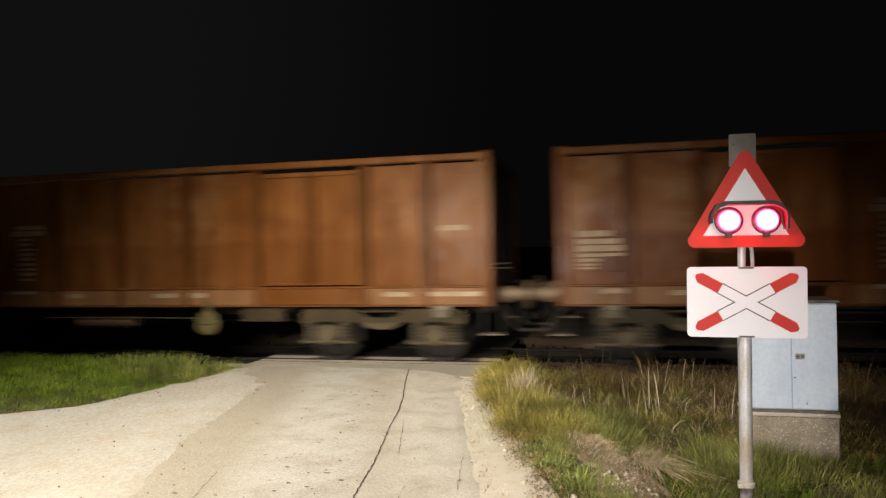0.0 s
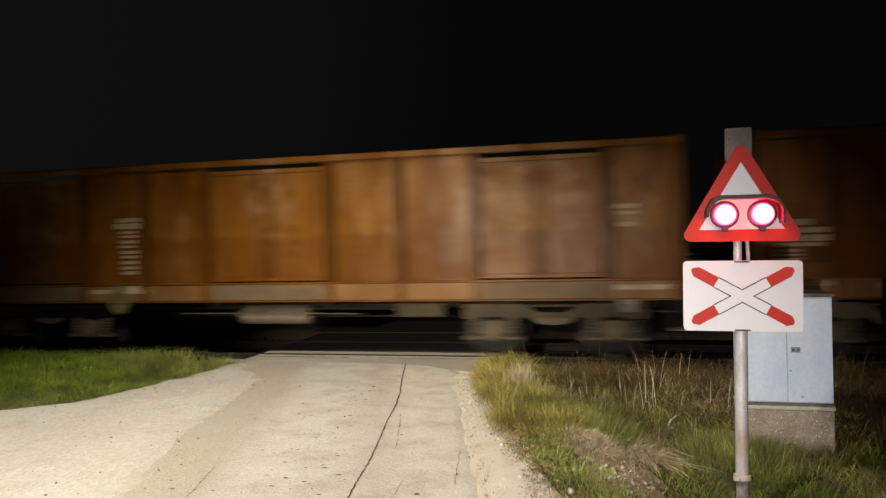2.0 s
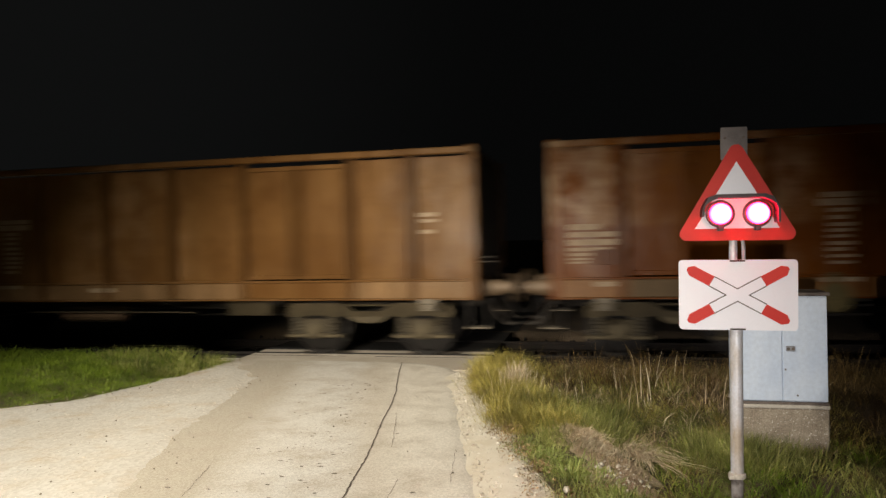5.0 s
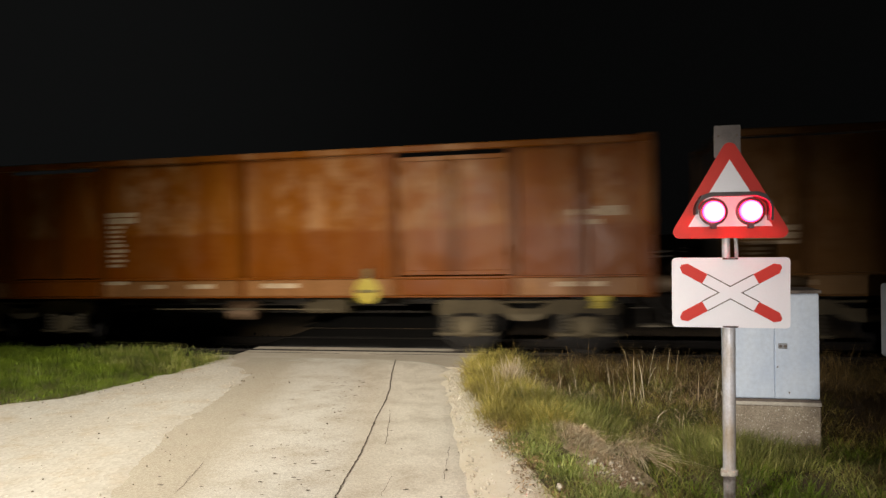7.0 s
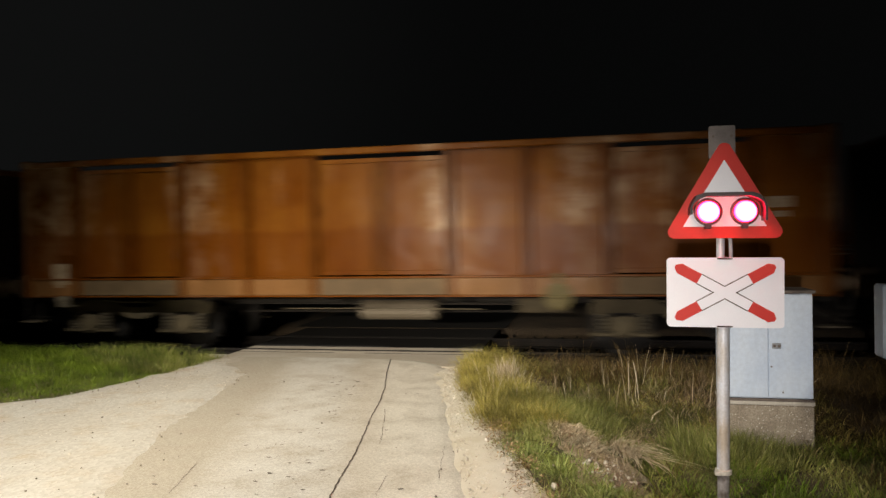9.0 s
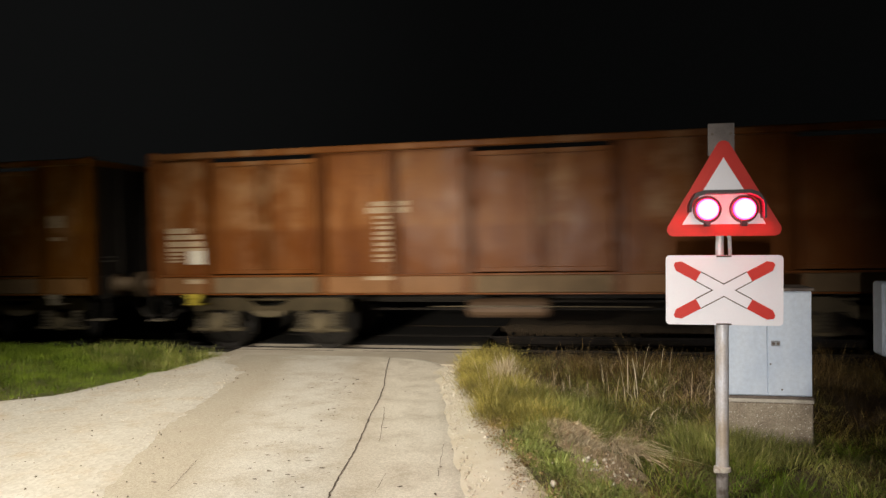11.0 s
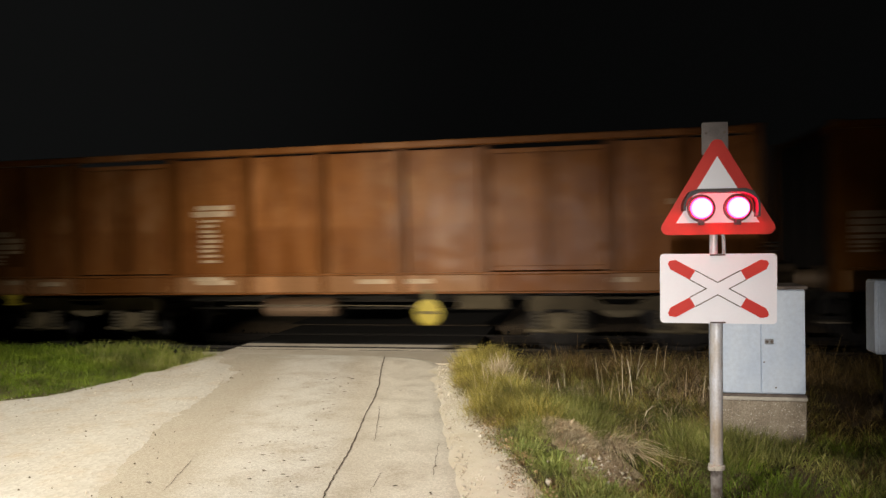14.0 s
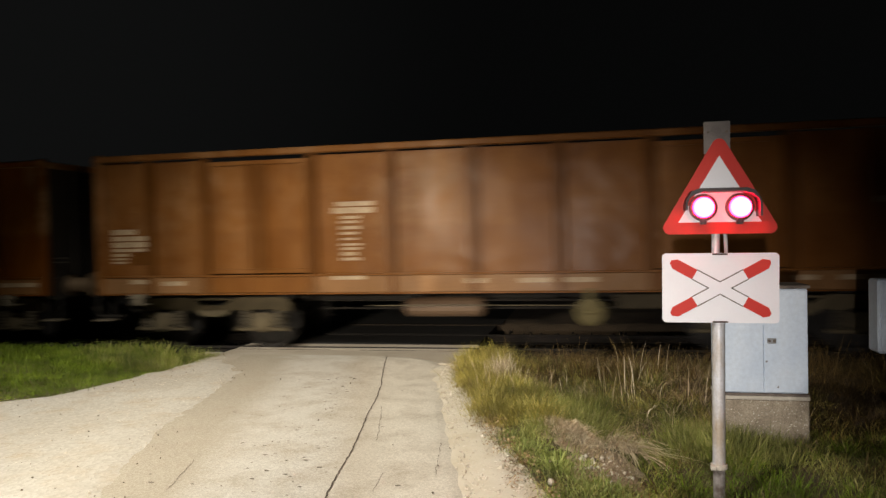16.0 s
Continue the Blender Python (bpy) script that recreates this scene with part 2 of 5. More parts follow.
PLINTH = plinth_paint()
LENS = glow("red_lamp_lens", (1.0, 0.035, 0.09), (0.5, 0.0005, 0.012), 90.0, 0.080)
GRASS = leaf("green_grass", (0.120, 0.195, 0.015), (0.160, 0.245, 0.021), (0.225, 0.295, 0.036), mottle=0.55)
GRASS_BRIGHT = leaf("fresh_grass", (0.15, 0.20, 0.045), (0.25, 0.305, 0.085), (0.42, 0.45, 0.18), mottle=0.6)
GRASS_OLIVE = leaf("olive_grass", (0.18, 0.165, 0.035), (0.34, 0.295, 0.065), (0.58, 0.50, 0.18))
GRASS_DULL = leaf("dull_grass", (0.14, 0.165, 0.038), (0.25, 0.275, 0.075), (0.43, 0.42, 0.17))
STRAW = leaf("dry_straw", (0.40, 0.31, 0.21), (0.58, 0.48, 0.35), (0.76, 0.68, 0.53), mottle=0.85)
WEED = leaf("brown_weeds", (0.062, 0.040, 0.014), (0.128, 0.084, 0.030), (0.25, 0.178, 0.070), mottle=0.42)
BROWN_LITTER = leaf("brown_litter", (0.15, 0.10, 0.05), (0.27, 0.19, 0.10), (0.42, 0.32, 0.20), mottle=0.7)
LITTER = leaf("leaf_litter", (0.18, 0.12, 0.07), (0.37, 0.27, 0.17), (0.58, 0.47, 0.32), mottle=0.75)

BOGIE = surface("bogie_dust", (0.052, 0.040, 0.020), (0.10, 0.078, 0.042), 3, 50, 0.85, relief=0.4, spread=0.15)
SPRING = surface("spring_steel", (0.032, 0.025, 0.014), (0.062, 0.049, 0.028), 5, 60, 0.8)
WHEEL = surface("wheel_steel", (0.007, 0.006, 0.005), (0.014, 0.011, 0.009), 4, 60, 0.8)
# near-black colour of floors, beams, bogie cores and other under parts
UNDER = surface("underframe_black", (0.008, 0.0065, 0.005), (0.018, 0.014, 0.010), 3, 50, 0.9)
BUFFER = surface("buffer_rust", (0.12, 0.08, 0.045), (0.20, 0.14, 0.085), 6, 60, 0.6, 0.2)
TANK = surface("tank_paint", (0.09, 0.052, 0.028), (0.13, 0.08, 0.045), 3, 60, 0.6)
PLATE = surface("plate_white", (0.50, 0.46, 0.38), (0.62, 0.58, 0.50), 9, 60, 0.6)
MARK = surface("marking_white", (0.26, 0.18, 0.105), (0.46, 0.35, 0.23), 7, 50, 0.7, dark=0.65)
YELLOW = surface("yellow_paint", (0.28, 0.22, 0.012), (0.36, 0.28, 0.025), 5, 60, 0.6)
OLIVE = surface("dirty_yellow", (0.085, 0.065, 0.016), (0.13, 0.10, 0.03), 6, 60, 0.7)
HOSE = surface("grimy_hose", (0.02, 0.016, 0.012), (0.045, 0.036, 0.026), 6, 60, 0.8)
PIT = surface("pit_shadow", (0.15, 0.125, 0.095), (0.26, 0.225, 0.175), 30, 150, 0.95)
PALE_STEEL = surface("pale_steel", (0.11, 0.09, 0.06), (0.17, 0.14, 0.10), 5, 60, 0.7)
# near-black colour of end walls, end posts and headstocks
END = surface("near_black_ends", (0.012, 0.009, 0.006), (0.024, 0.017, 0.011), 3, 40, 0.85)
DOOR_DARK = surface("grimy_sill", (0.085, 0.052, 0.022), (0.135, 0.087, 0.040), 3, 45, 0.8)

# ---- shapes ----
def box(bm, x0, x1, y0, y1, z0, z1, bevel=0.0, m=None):
    vs = [bm.verts.new((x, y, z)) for x in (x0, x1) for y in (y0, y1) for z in (z0, z1)]
    fs = [bm.faces.new([vs[i] for i in f]) for f in ((0, 1, 3, 2), (4, 6, 7, 5), (0, 4, 5, 1), (2, 3, 7, 6), (0, 2, 6, 4), (1, 5, 7, 3))]
    if bevel:
        es = list({e for f in fs for e in f.edges})
        out = bmesh.ops.bevel(bm, geom=es, offset=bevel, segments=1, affect="EDGES")
        vs = list({v for f in out["faces"] for v in f.verts} | {v for v in vs if v.is_valid})
    if m:
        bmesh.ops.transform(bm, matrix=m, verts=[v for v in vs if v.is_valid])
    return vs


def turned(bm, profile, m=None, seg=20):
    """A solid of revolution about x from (x, radius) pairs, closed at its ends."""
    rings = []
    for x, r in profile:
        rings.append([bm.verts.new((x, r * math.cos(2 * math.pi * k / seg), r * math.sin(2 * math.pi * k / seg))) for k in range(seg)])
    for a, b in zip(rings, rings[1:]):
        for k in range(seg):
            bm.faces.new((a[k], a[(k + 1) % seg], b[(k + 1) % seg], b[k]))
    bm.faces.new(rings[0][::-1])
    bm.faces.new(rings[-1])
    if m:
        bmesh.ops.transform(bm, matrix=m, verts=[v for ring in rings for v in ring])


def prism(bm, outline, y0, y1, m=None):
    """An outline in x and z, drawn out from y0 to y1."""
    a = [bm.verts.new((x, y0, z)) for x, z in outline]
    b = [bm.verts.new((x, y1, z)) for x, z in outline]
    bm.faces.new(a)
    bm.faces.new(b[::-1])
    n = len(outline)
    for k in range(n):
        bm.faces.new((a[k], b[k], b[(k + 1) % n], a[(k + 1) % n]))
    if m:
        bmesh.ops.transform(bm, matrix=m, verts=a + b)


def tube(bm, points, radius, seg=8):
    """A bent round bar through the points."""
    pts = [Vector(p) for p in points]
    rings = []
    for i, p in enumerate(pts):
        d = (pts[min(i + 1, len(pts) - 1)] - pts[max(i - 1, 0)]).normalized()
        q = d.to_track_quat("Z", "Y")
        rings.append([bm.verts.new(p + q @ Vector((radius * math.cos(2 * math.pi * k / seg), radius * math.sin(2 * math.pi * k / seg), 0))) for k in range(seg)])
    for a, b in zip(rings, rings[1:]):
        for k in range(seg):
            bm.faces.new((a[k], a[(k + 1) % seg], b[(k + 1) % seg], b[k]))
    bm.faces.new(rings[0][::-1])
    bm.faces.new(rings[-1])


def mesh_of(name, bm, smooth=False):
    bmesh.ops.recalc_face_normals(bm, faces=bm.faces)
    me = bpy.data.meshes.new(name)
    bm.to_mesh(me)
    bm.free()
    if smooth:
        me.shade_smooth()
    me.materials.append(None)
    return me


def put(name, me, material, parent=None, label="", m=None):
    """Links a mesh as one object, with the material on the object, so that alike pieces share the mesh."""
    if not me.materials:
        me.materials.append(None)
    ob = new(name, me)
    ob.material_slots[0].link = "OBJECT"
    ob.material_slots[0].material = material
    ob.parent = parent
    if m:
        ob.matrix_basis = m
    if label:
        ob["label"] = label
    return ob


def part(name, bm, material, parent=None, label="", m=None, smooth=False):
    return put(name, mesh_of(name, bm, smooth), material, parent, label, m)


def raw(name, verts, faces, material, parent=None, smooth=False):
    me = bpy.data.meshes.new(name)
    me.from_pydata(verts, [], faces)
    me.materials.append(None)
    if smooth:
        me.shade_smooth()
    return put(name, me, material, parent)


def fast_mesh(name, verts, tris, material):
    """One mesh from arrays of corners and triangles."""
    me = bpy.data.meshes.new(name)
    me.vertices.add(len(verts))
    me.vertices.foreach_set("co", np.asarray(verts, np.float32).ravel())
    me.loops.add(tris.size)
    me.loops.foreach_set("vertex_index", np.asarray(tris, np.int32).ravel())
    me.polygons.add(len(tris))
    me.polygons.foreach_set("loop_start", np.arange(0, tris.size, 3, dtype=np.int32))
    me.update(calc_edges=True)
    me.materials.append(None)
    return put(name, me, material)


# ---- plan of the ground ----
def line(*pairs):
    ys, xs = zip(*pairs)
    return lambda y: np.interp(y, ys, xs)


ROAD_L = line((-60, 9.5), (0, -2.0), (4.33, -3.39), (5.05, -3.69), (6.02, -4.01), (7.0, -4.24), (8.0, -4.44), (8.72, -4.6), (9.4, -5.2), (10.4, -5.72), (12, -5.9))
ROAD_R = line((-60, 14.0), (0, 0.7), (4.7, -0.73), (5.41, -0.94), (6.16, -1.14), (7.17, -1.39), (8.58, -1.73), (9.3, -1.86), (9.75, -1.72), (12, -1.72))
GRASS_L = line((-60, -30), (0, -14), (4, -10.5), (6, -8.0), (6.82, -6.8), (7.2, -6.34), (7.67, -6.14), (8.4, -5.93), (8.9, -5.82), (9.7, -5.74), (10.3, -5.58), (12, -5.55))
GRASS_R = line((-60, 16), (0, 1.6), (4.74, -0.36), (5.45, -0.57), (6.12, -0.78), (7.2, -1.08), (8.28, -1.42), (9.33, -1.66), (12, -1.68))


def wave(x, y, s, seed=0.0):
    return noise.noise(Vector((x * s + seed, y * s - seed, seed * 0.37)))


def step(v):
    v = min(1.0, max(0.0, v))
    return v * v * (3 - 2 * v)


def ground_z(x, y):
    """Height of the soil: level with the road, a shallow ditch at its right, the track bed ahead."""
    z = 0.035 * wave(x, y, 0.8, 3.1)
    if y < 9.6:
        right = step((x - float(GRASS_R(y)) - 0.1) / 1.5) * step((9.3 - y) / 2.0)
        z -= 0.21 * right
        z -= 0.13 * step(1.6 - math.hypot((x - 1.05) / 0.6, (y - 5.35) / 0.55))
    z += 0.10 * step(1.5 - math.hypot((x + 0.22) / 0.34, (y - 6.55) / 0.36))
    z += 0.05 * step(1.45 - math.hypot((x - 0.08) / 0.36, (y - 6.05) / 0.40))
    if y < 10.4:
        z += 0.10 * step((float(GRASS_L(y)) - x - 0.15) / 1.1) * step((10.6 - y) / 0.8)
    inside = min(x - float(GRASS_L(y)), float(GRASS_R(y)) - x)
    z -= 0.09 * step(inside / 0.5 + 0.35) if y < 10.4 else 0.0
    if 9.9 < y < 14.0:
        bed = step((y - 9.9) / 0.6) * step((14.0 - y) / 0.6)
        z = z * (1 - bed) - 0.26 * bed
    far = math.hypot(x, y)
    if far > 40:
        z -= 0.03 * step((far - 40) / 60)
    return z


def road_z(x, y):
    return 0.004 * wave(x, y, 0.7, 8.0) - 0.02 * step(abs(x - (float(ROAD_L(y)) + float(ROAD_R(y))) / 2) / 1.9 - 0.55)


def spaced(*runs):
    out = []
    for a, b, n in runs:
        out += list(np.linspace(a, b, n, endpoint=False))
    return out + [runs[-1][1]]


def sheet(name, xs, ys, height, material, keep=None):
    verts = [(x, y, height(x, y)) for y in ys for x in xs]
    w = len(xs)
    faces = []
    for j in range(len(ys) - 1):
        for i in range(w - 1):
            if keep and not keep((xs[i] + xs[i + 1]) / 2, (ys[j] + ys[j + 1]) / 2):
                continue
            faces.append((j * w + i, j * w + i + 1, (j + 1) * w + i + 1, (j + 1) * w + i))
    return raw(name, verts, faces, material, smooth=True)


def build_ground():
    xs = spaced((-1500, -200, 6), (-200, -30, 12), (-30, -12, 20), (-12, 6, 130), (6, 30, 24), (30, 200, 12), (200, 1500, 6))
    ys = spaced((-1500, -200, 6), (-200, -20, 10), (-20, 2, 16), (2, 15, 110), (15, 60, 20), (60, 300, 10), (300, 1500, 5))
    tagged(sheet("ground", xs, ys, ground_z, SOIL), "dark brown soil under grass beside the railway", "ground", kind="structure")

    def bare_z(x, y):
        d = min(math.hypot((x + 0.62 * (y - 6.1) + 0.05) / 0.27, (y - 6.05) / 0.66), math.hypot((x - 0.12) / 0.27, (y - 5.5) / 0.30))
        return ground_z(x, y) - 0.03 + 0.05 * step(2.0 - 1.4 * d + 0.9 * wave(x, y, 7.0, 3.0)) + 0.012 * wave(x, y, 14.0, 5.0)

    tagged(sheet("bare_soil", spaced((-0.9, 0.8, 60)), spaced((5.0, 6.9, 60)), bare_z, TRODDEN), "trodden pale brown bare soil between grass", "bare soil", kind="structure")

    def gravel_z(x, y):
        mid = (float(ROAD_L(y)) + float(ROAD_R(y))) / 2
        wob = 0.03 * wave(x, y, 1.3, 5.0) + 0.035 * wave(x, y, 7.0, 2.0) + 0.20 * step((y - 8.0) / 0.8) * wave(x, y, 3.0, 4.4)
        if x < mid:
            d = min(float(ROAD_L(y)) - x + wob, (x - float(GRASS_L(y)) + wob) * 1.0)
        else:
            d = min(x - float(ROAD_R(y)) + 0.11 + wob * 1.3, float(GRASS_R(y)) + 0.1 - x + wob)
        return -0.028 + 0.05 * step(d / 0.7 + 0.5) + 0.005 * wave(x, y, 9.0, 1.0) - 0.012 * step((abs(x - mid) - 1.2) / 1.0)

    gx = spaced((-16, -8, 50), (-8, 0.4, 170), (0.4, 4.5, 24))
    gy = spaced((-9, 3, 30), (3, 10.5, 150))
    centre = lambda y: (float(ROAD_L(y)) + float(ROAD_R(y))) / 2
    tagged(sheet("gravel_verge", gx, gy, gravel_z, GRAVEL, lambda x, y: float(GRASS_L(y)) - 0.6 < x < centre(y)),
           "pale cream limestone gravel spread beside the road", "gravel", kind="structure")
    tagged(sheet("dirt_verge", gx, gy, gravel_z, DIRT_VERGE, lambda x, y: centre(y) <= x < float(GRASS_R(y)) + 0.5),
           "narrow verge of gravel mixed with brown soil", "gravel", kind="structure")

    # the road: rows of quads from edge to edge, with a thin skirt
    rows = spaced((-60, 0, 30), (0, 9.2, 100), (9.2, 10.12, 24))
    rounded_end = line((0, 9.0), (9.25, -1.80), (9.5, -1.88), (9.75, -2.05), (9.95, -2.35), (10.06, -2.75), (10.12, -3.3))
    cols = 30
    verts, faces = [], []
    for y in rows:
        l, r = float(ROAD_L(y)) + 0.05 * wave(0, y, 2.4, 4.0) - 0.25, min(float(ROAD_R(y)) + 0.06 * wave(9, y, 2.9, 4.0), float(rounded_end(y)))
        for k in range(cols + 1):
            x = l + (r - l) * k / cols
            z = road_z(x, y)
            if k in (0, cols):
                z -= 0.05
            verts.append((x, y, z))
    w = cols + 1
    for j in range(len(rows) - 1):
        for k in range(cols):
            faces.append((j * w + k, j * w + k + 1, (j + 1) * w + k + 1, (j + 1) * w + k))
    road = tagged(raw("road", verts, faces, ASPHALT, smooth=True), "bleached worn asphalt lane with cracks and small pits", "road", kind="structure")

    def crack(points, width, seed):
        vs, fs = [], []
        rnd = random.Random(seed)
        ys = [p[1] for p in points]
        n = int((ys[-1] - ys[0]) / 0.05)
        for i in range(n + 1):
            y = ys[0] + (ys[-1] - ys[0]) * i / n
            x = float(np.interp(y, ys, [p[0] for p in points])) + rnd.uniform(-0.007, 0.007) + 0.02 * wave(0, y, 2.0, seed)
            h = width * rnd.uniform(0.35, 1.0)
            z = road_z(x, y) + 0.004
            vs += [(x - h, y, z), (x + h, y, z)]
            if i:
                fs.append((2 * i - 2, 2 * i - 1, 2 * i + 1, 2 * i))
        ob = raw("crack", vs, fs, TAR, road)
        ob["label"] = "dark jagged crack"

    crack([(-1.62, 3.6), (-1.8, 4.55), (-1.91, 5.28), (-2.08, 6.24), (-2.31, 7.46), (-2.43, 8.09), (-2.65, 8.87), (-2.93, 10.1)], 0.009, 1)
    crack([(-1.50, 4.7), (-1.55, 5.1)], 0.0022, 2)
    crack([(-1.83, 5.91), (-2.14, 7.1)], 0.003, 3)
    crack([(-3.0, 4.5), (-3.2, 5.2)], 0.003, 4)
    crack([(-1.12, 5.1), (-1.25, 5.9)], 0.0025, 5)

    # shallow pits worn out of the pale wheel track, wider than they are long
    rnd = random.Random(12)
    shapes = []
    for k in range(5):
        pts = [(math.cos(a) * rnd.uniform(0.55, 1.0), math.sin(a) * rnd.uniform(0.5, 1.0), 0.0) for a in (2 * math.pi * j / 9 for j in range(9))]
        me = bpy.data.meshes.new("pit")
        me.from_pydata(pts, [], [tuple(range(9))])
        shapes.append(me)
    for k in range(110):
        y = 4.3 + 4.4 * rnd.random() ** 1.2
        mid = float(np.interp(y, (4.3, 5.1, 6.1, 7.6, 9.0), (-2.15, -2.35, -2.62, -2.90, -3.2)))
        x = mid + rnd.gauss(0, 0.27) if k < 92 else rnd.uniform(float(ROAD_L(y)) + 0.2, float(ROAD_R(y)) - 0.15)
        r = 0.006 + 0.014 * rnd.random() ** 2
        # each pit is a flat patch, the shade inside it put in the colour
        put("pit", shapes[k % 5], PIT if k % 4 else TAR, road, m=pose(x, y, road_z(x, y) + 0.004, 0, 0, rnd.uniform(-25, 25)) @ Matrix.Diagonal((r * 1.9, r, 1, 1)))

    # crossing slabs before, between and behind the rails
    for y0, y1, z in ((9.62, 10.63, -0.006), (10.68, 10.85, -0.006), (10.96, 11.24, -0.006), (11.25, 12.24, 0.0), (12.46, 13.6, 0.0)):
        bm = bmesh.new()
        box(bm, -5.75, -1.70, y0, y1, -0.2, z, 0.008)
        tagged(part("crossing_slab", bm, APRON if y0 < 11.2 else SHADED_PAVING), "worn grey-tan concrete slab of the level crossing" if y0 < 11.2 else "concrete slab between the rails, colour blackened for shade under the train", "crossing slab", "crossing slabs", "structure")
    # flat dark strips paint the shade inside the open joint between the slabs
    for x0, x1 in ((-5.75, -4.05), (-3.55, -1.70)):
        bm = bmesh.new()
        box(bm, x0, x1, 10.632, 10.678, -0.1, -0.008, 0.002)
        tagged(part("joint_strip", bm, JOINT_SHADE), "dark strip that paints the shaded joint along the crossing slabs", "joint strip", kind="structure")
    bm = bmesh.new()
    box(bm, -4.05, -3.55, 10.632, 10.678, -0.1, -0.008, 0.002)
    tagged(part("joint_filling", bm, APRON), "joint filled level with grit", "joint strip", kind="structure")
    far = sheet("far_road", spaced((-6.0, -1.6, 8)), spaced((13.6, 80, 30)), lambda x, y: 0.02, SHADED_PAVING)
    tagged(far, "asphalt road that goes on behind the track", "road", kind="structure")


def build_track():
    track = tagged(new("track"), "single railway track with rusty rails, coloured dark for shade under the train", "railway track", kind="structure")
    prof = [(-0.036, 0.0), (0.036, 0.0), (0.036, -0.035), (0.009, -0.05), (0.009, -0.13), (0.07, -0.145), (0.07, -0.16), (-0.07, -0.16), (-0.07, -0.145), (-0.009, -0.13), (-0.009, -0.05), (-0.036, -0.035)]
    bm = bmesh.new()
    prism(bm, prof, -90, 90)
    me = mesh_of("rail", bm)
    for y in (10.90, 12.37):
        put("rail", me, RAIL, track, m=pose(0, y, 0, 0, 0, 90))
    bm = bmesh.new()
    box(bm, -0.12, 0.12, -1.25, 1.25, -0.30, -0.16, 0.012)
    me = mesh_of("sleeper", bm)
    for k in range(-45, 46):
        x = k * 0.62
        if not -6.0 < x < -1.5:
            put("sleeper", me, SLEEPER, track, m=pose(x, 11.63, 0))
    # ballast stones on both sides of the road
    rnd = np.random.RandomState(5)
    base = np.array([(1, 0, 0), (-1, 0, 0), (0, 1, 0), (0, -1, 0), (0, 0, 1), (0, 0, -1)], float)
    tri = np.array([(0, 2, 4), (2, 1, 4), (1, 3, 4), (3, 0, 4), (2, 0, 5), (1, 2, 5), (3, 1, 5), (0, 3, 5)])
    n = 9000
    px = rnd.uniform(-22, 14, n)
    px = np.where((px > -6.1) & (px < -1.5), px - 9, px)
    py = rnd.uniform(9.75, 13.6, n)
    size = rnd.uniform(0.02, 0.045, n)
    v = base[None] * size[:, None, None] * rnd.uniform(0.6, 1.3, (n, 6, 1)) + rnd.normal(0, 0.006, (n, 6, 3))
    pz = np.array([ground_z(a, b) for a, b in zip(px, py)]) + 0.012 + 0.06 * rnd.rand(n)
    v += np.stack([px, py, pz], 1)[:, None]
    t = tri[None] + (np.arange(n) * 6)[:, None, None]
    tagged(fast_mesh("ballast", v.reshape(-1, 3), t.reshape(-1, 3), BALLAST), "crushed stone ballast under the track, darkened to stand in for shade", "ballast", kind="stuff")


def build_stones():
    rnd = np.random.RandomState(9)
    base = np.array([(1, 0, 0), (-1, 0, 0), (0, 1, 0), (0, -1, 0), (0, 0, 0.8), (0, 0, -0.8)], float)
    tri = np.array([(0, 2, 4), (2, 1, 4), (1, 3, 4), (3, 0, 4), (2, 0, 5), (1, 2, 5), (3, 1, 5), (0, 3, 5)])
    n = 4600
    py = 4.2 + 5.6 * rnd.rand(n) ** 1.3
    side = rnd.rand(n) < 0.45
    l, r = ROAD_L(py), ROAD_R(py)
    gl, gr = GRASS_L(py), GRASS_R(py)
    u = rnd.rand(n)
    px = np.where(side, gl + (l - gl) * u, r - 0.10 + (gr - r + 0.16) * u ** 0.8)
    size = np.where(side, rnd.uniform(0.003, 0.008, n), rnd.uniform(0.004, 0.012, n)) * np.where(rnd.rand(n) < 0.04, 2.0, 1.0)
    v = base[None] * size[:, None, None] * rnd.uniform(0.65, 1.3, (n, 6, 1)) + rnd.normal(0, 0.25, (n, 6, 3)) * size[:, None, None]
    k = 70
    px[:k], py[:k] = 0.12 + rnd.normal(0, 0.13, k), 5.55 + rnd.normal(0, 0.17, k)
    v[:k] *= rnd.uniform(0.8, 3.4, (k, 1, 1))
    px[0], py[0] = -0.26, 5.02
    v[0] *= 0.048 / size[0] / 2
    over = px > GRASS_R(py)
    pz = np.array([ground_z(a, b) + 0.018 if o else 0.008 for a, b, o in zip(px, py, over)])
    v += np.stack([px, py, pz + size * 0.3], 1)[:, None]
    t = tri[None] + (np.arange(n) * 6)[:, None, None]
    tagged(fast_mesh("gravel_stones", v.reshape(-1, 3), t.reshape(-1, 3), STONE), "loose pale limestone chips on the verges", "gravel stones", kind="stuff")


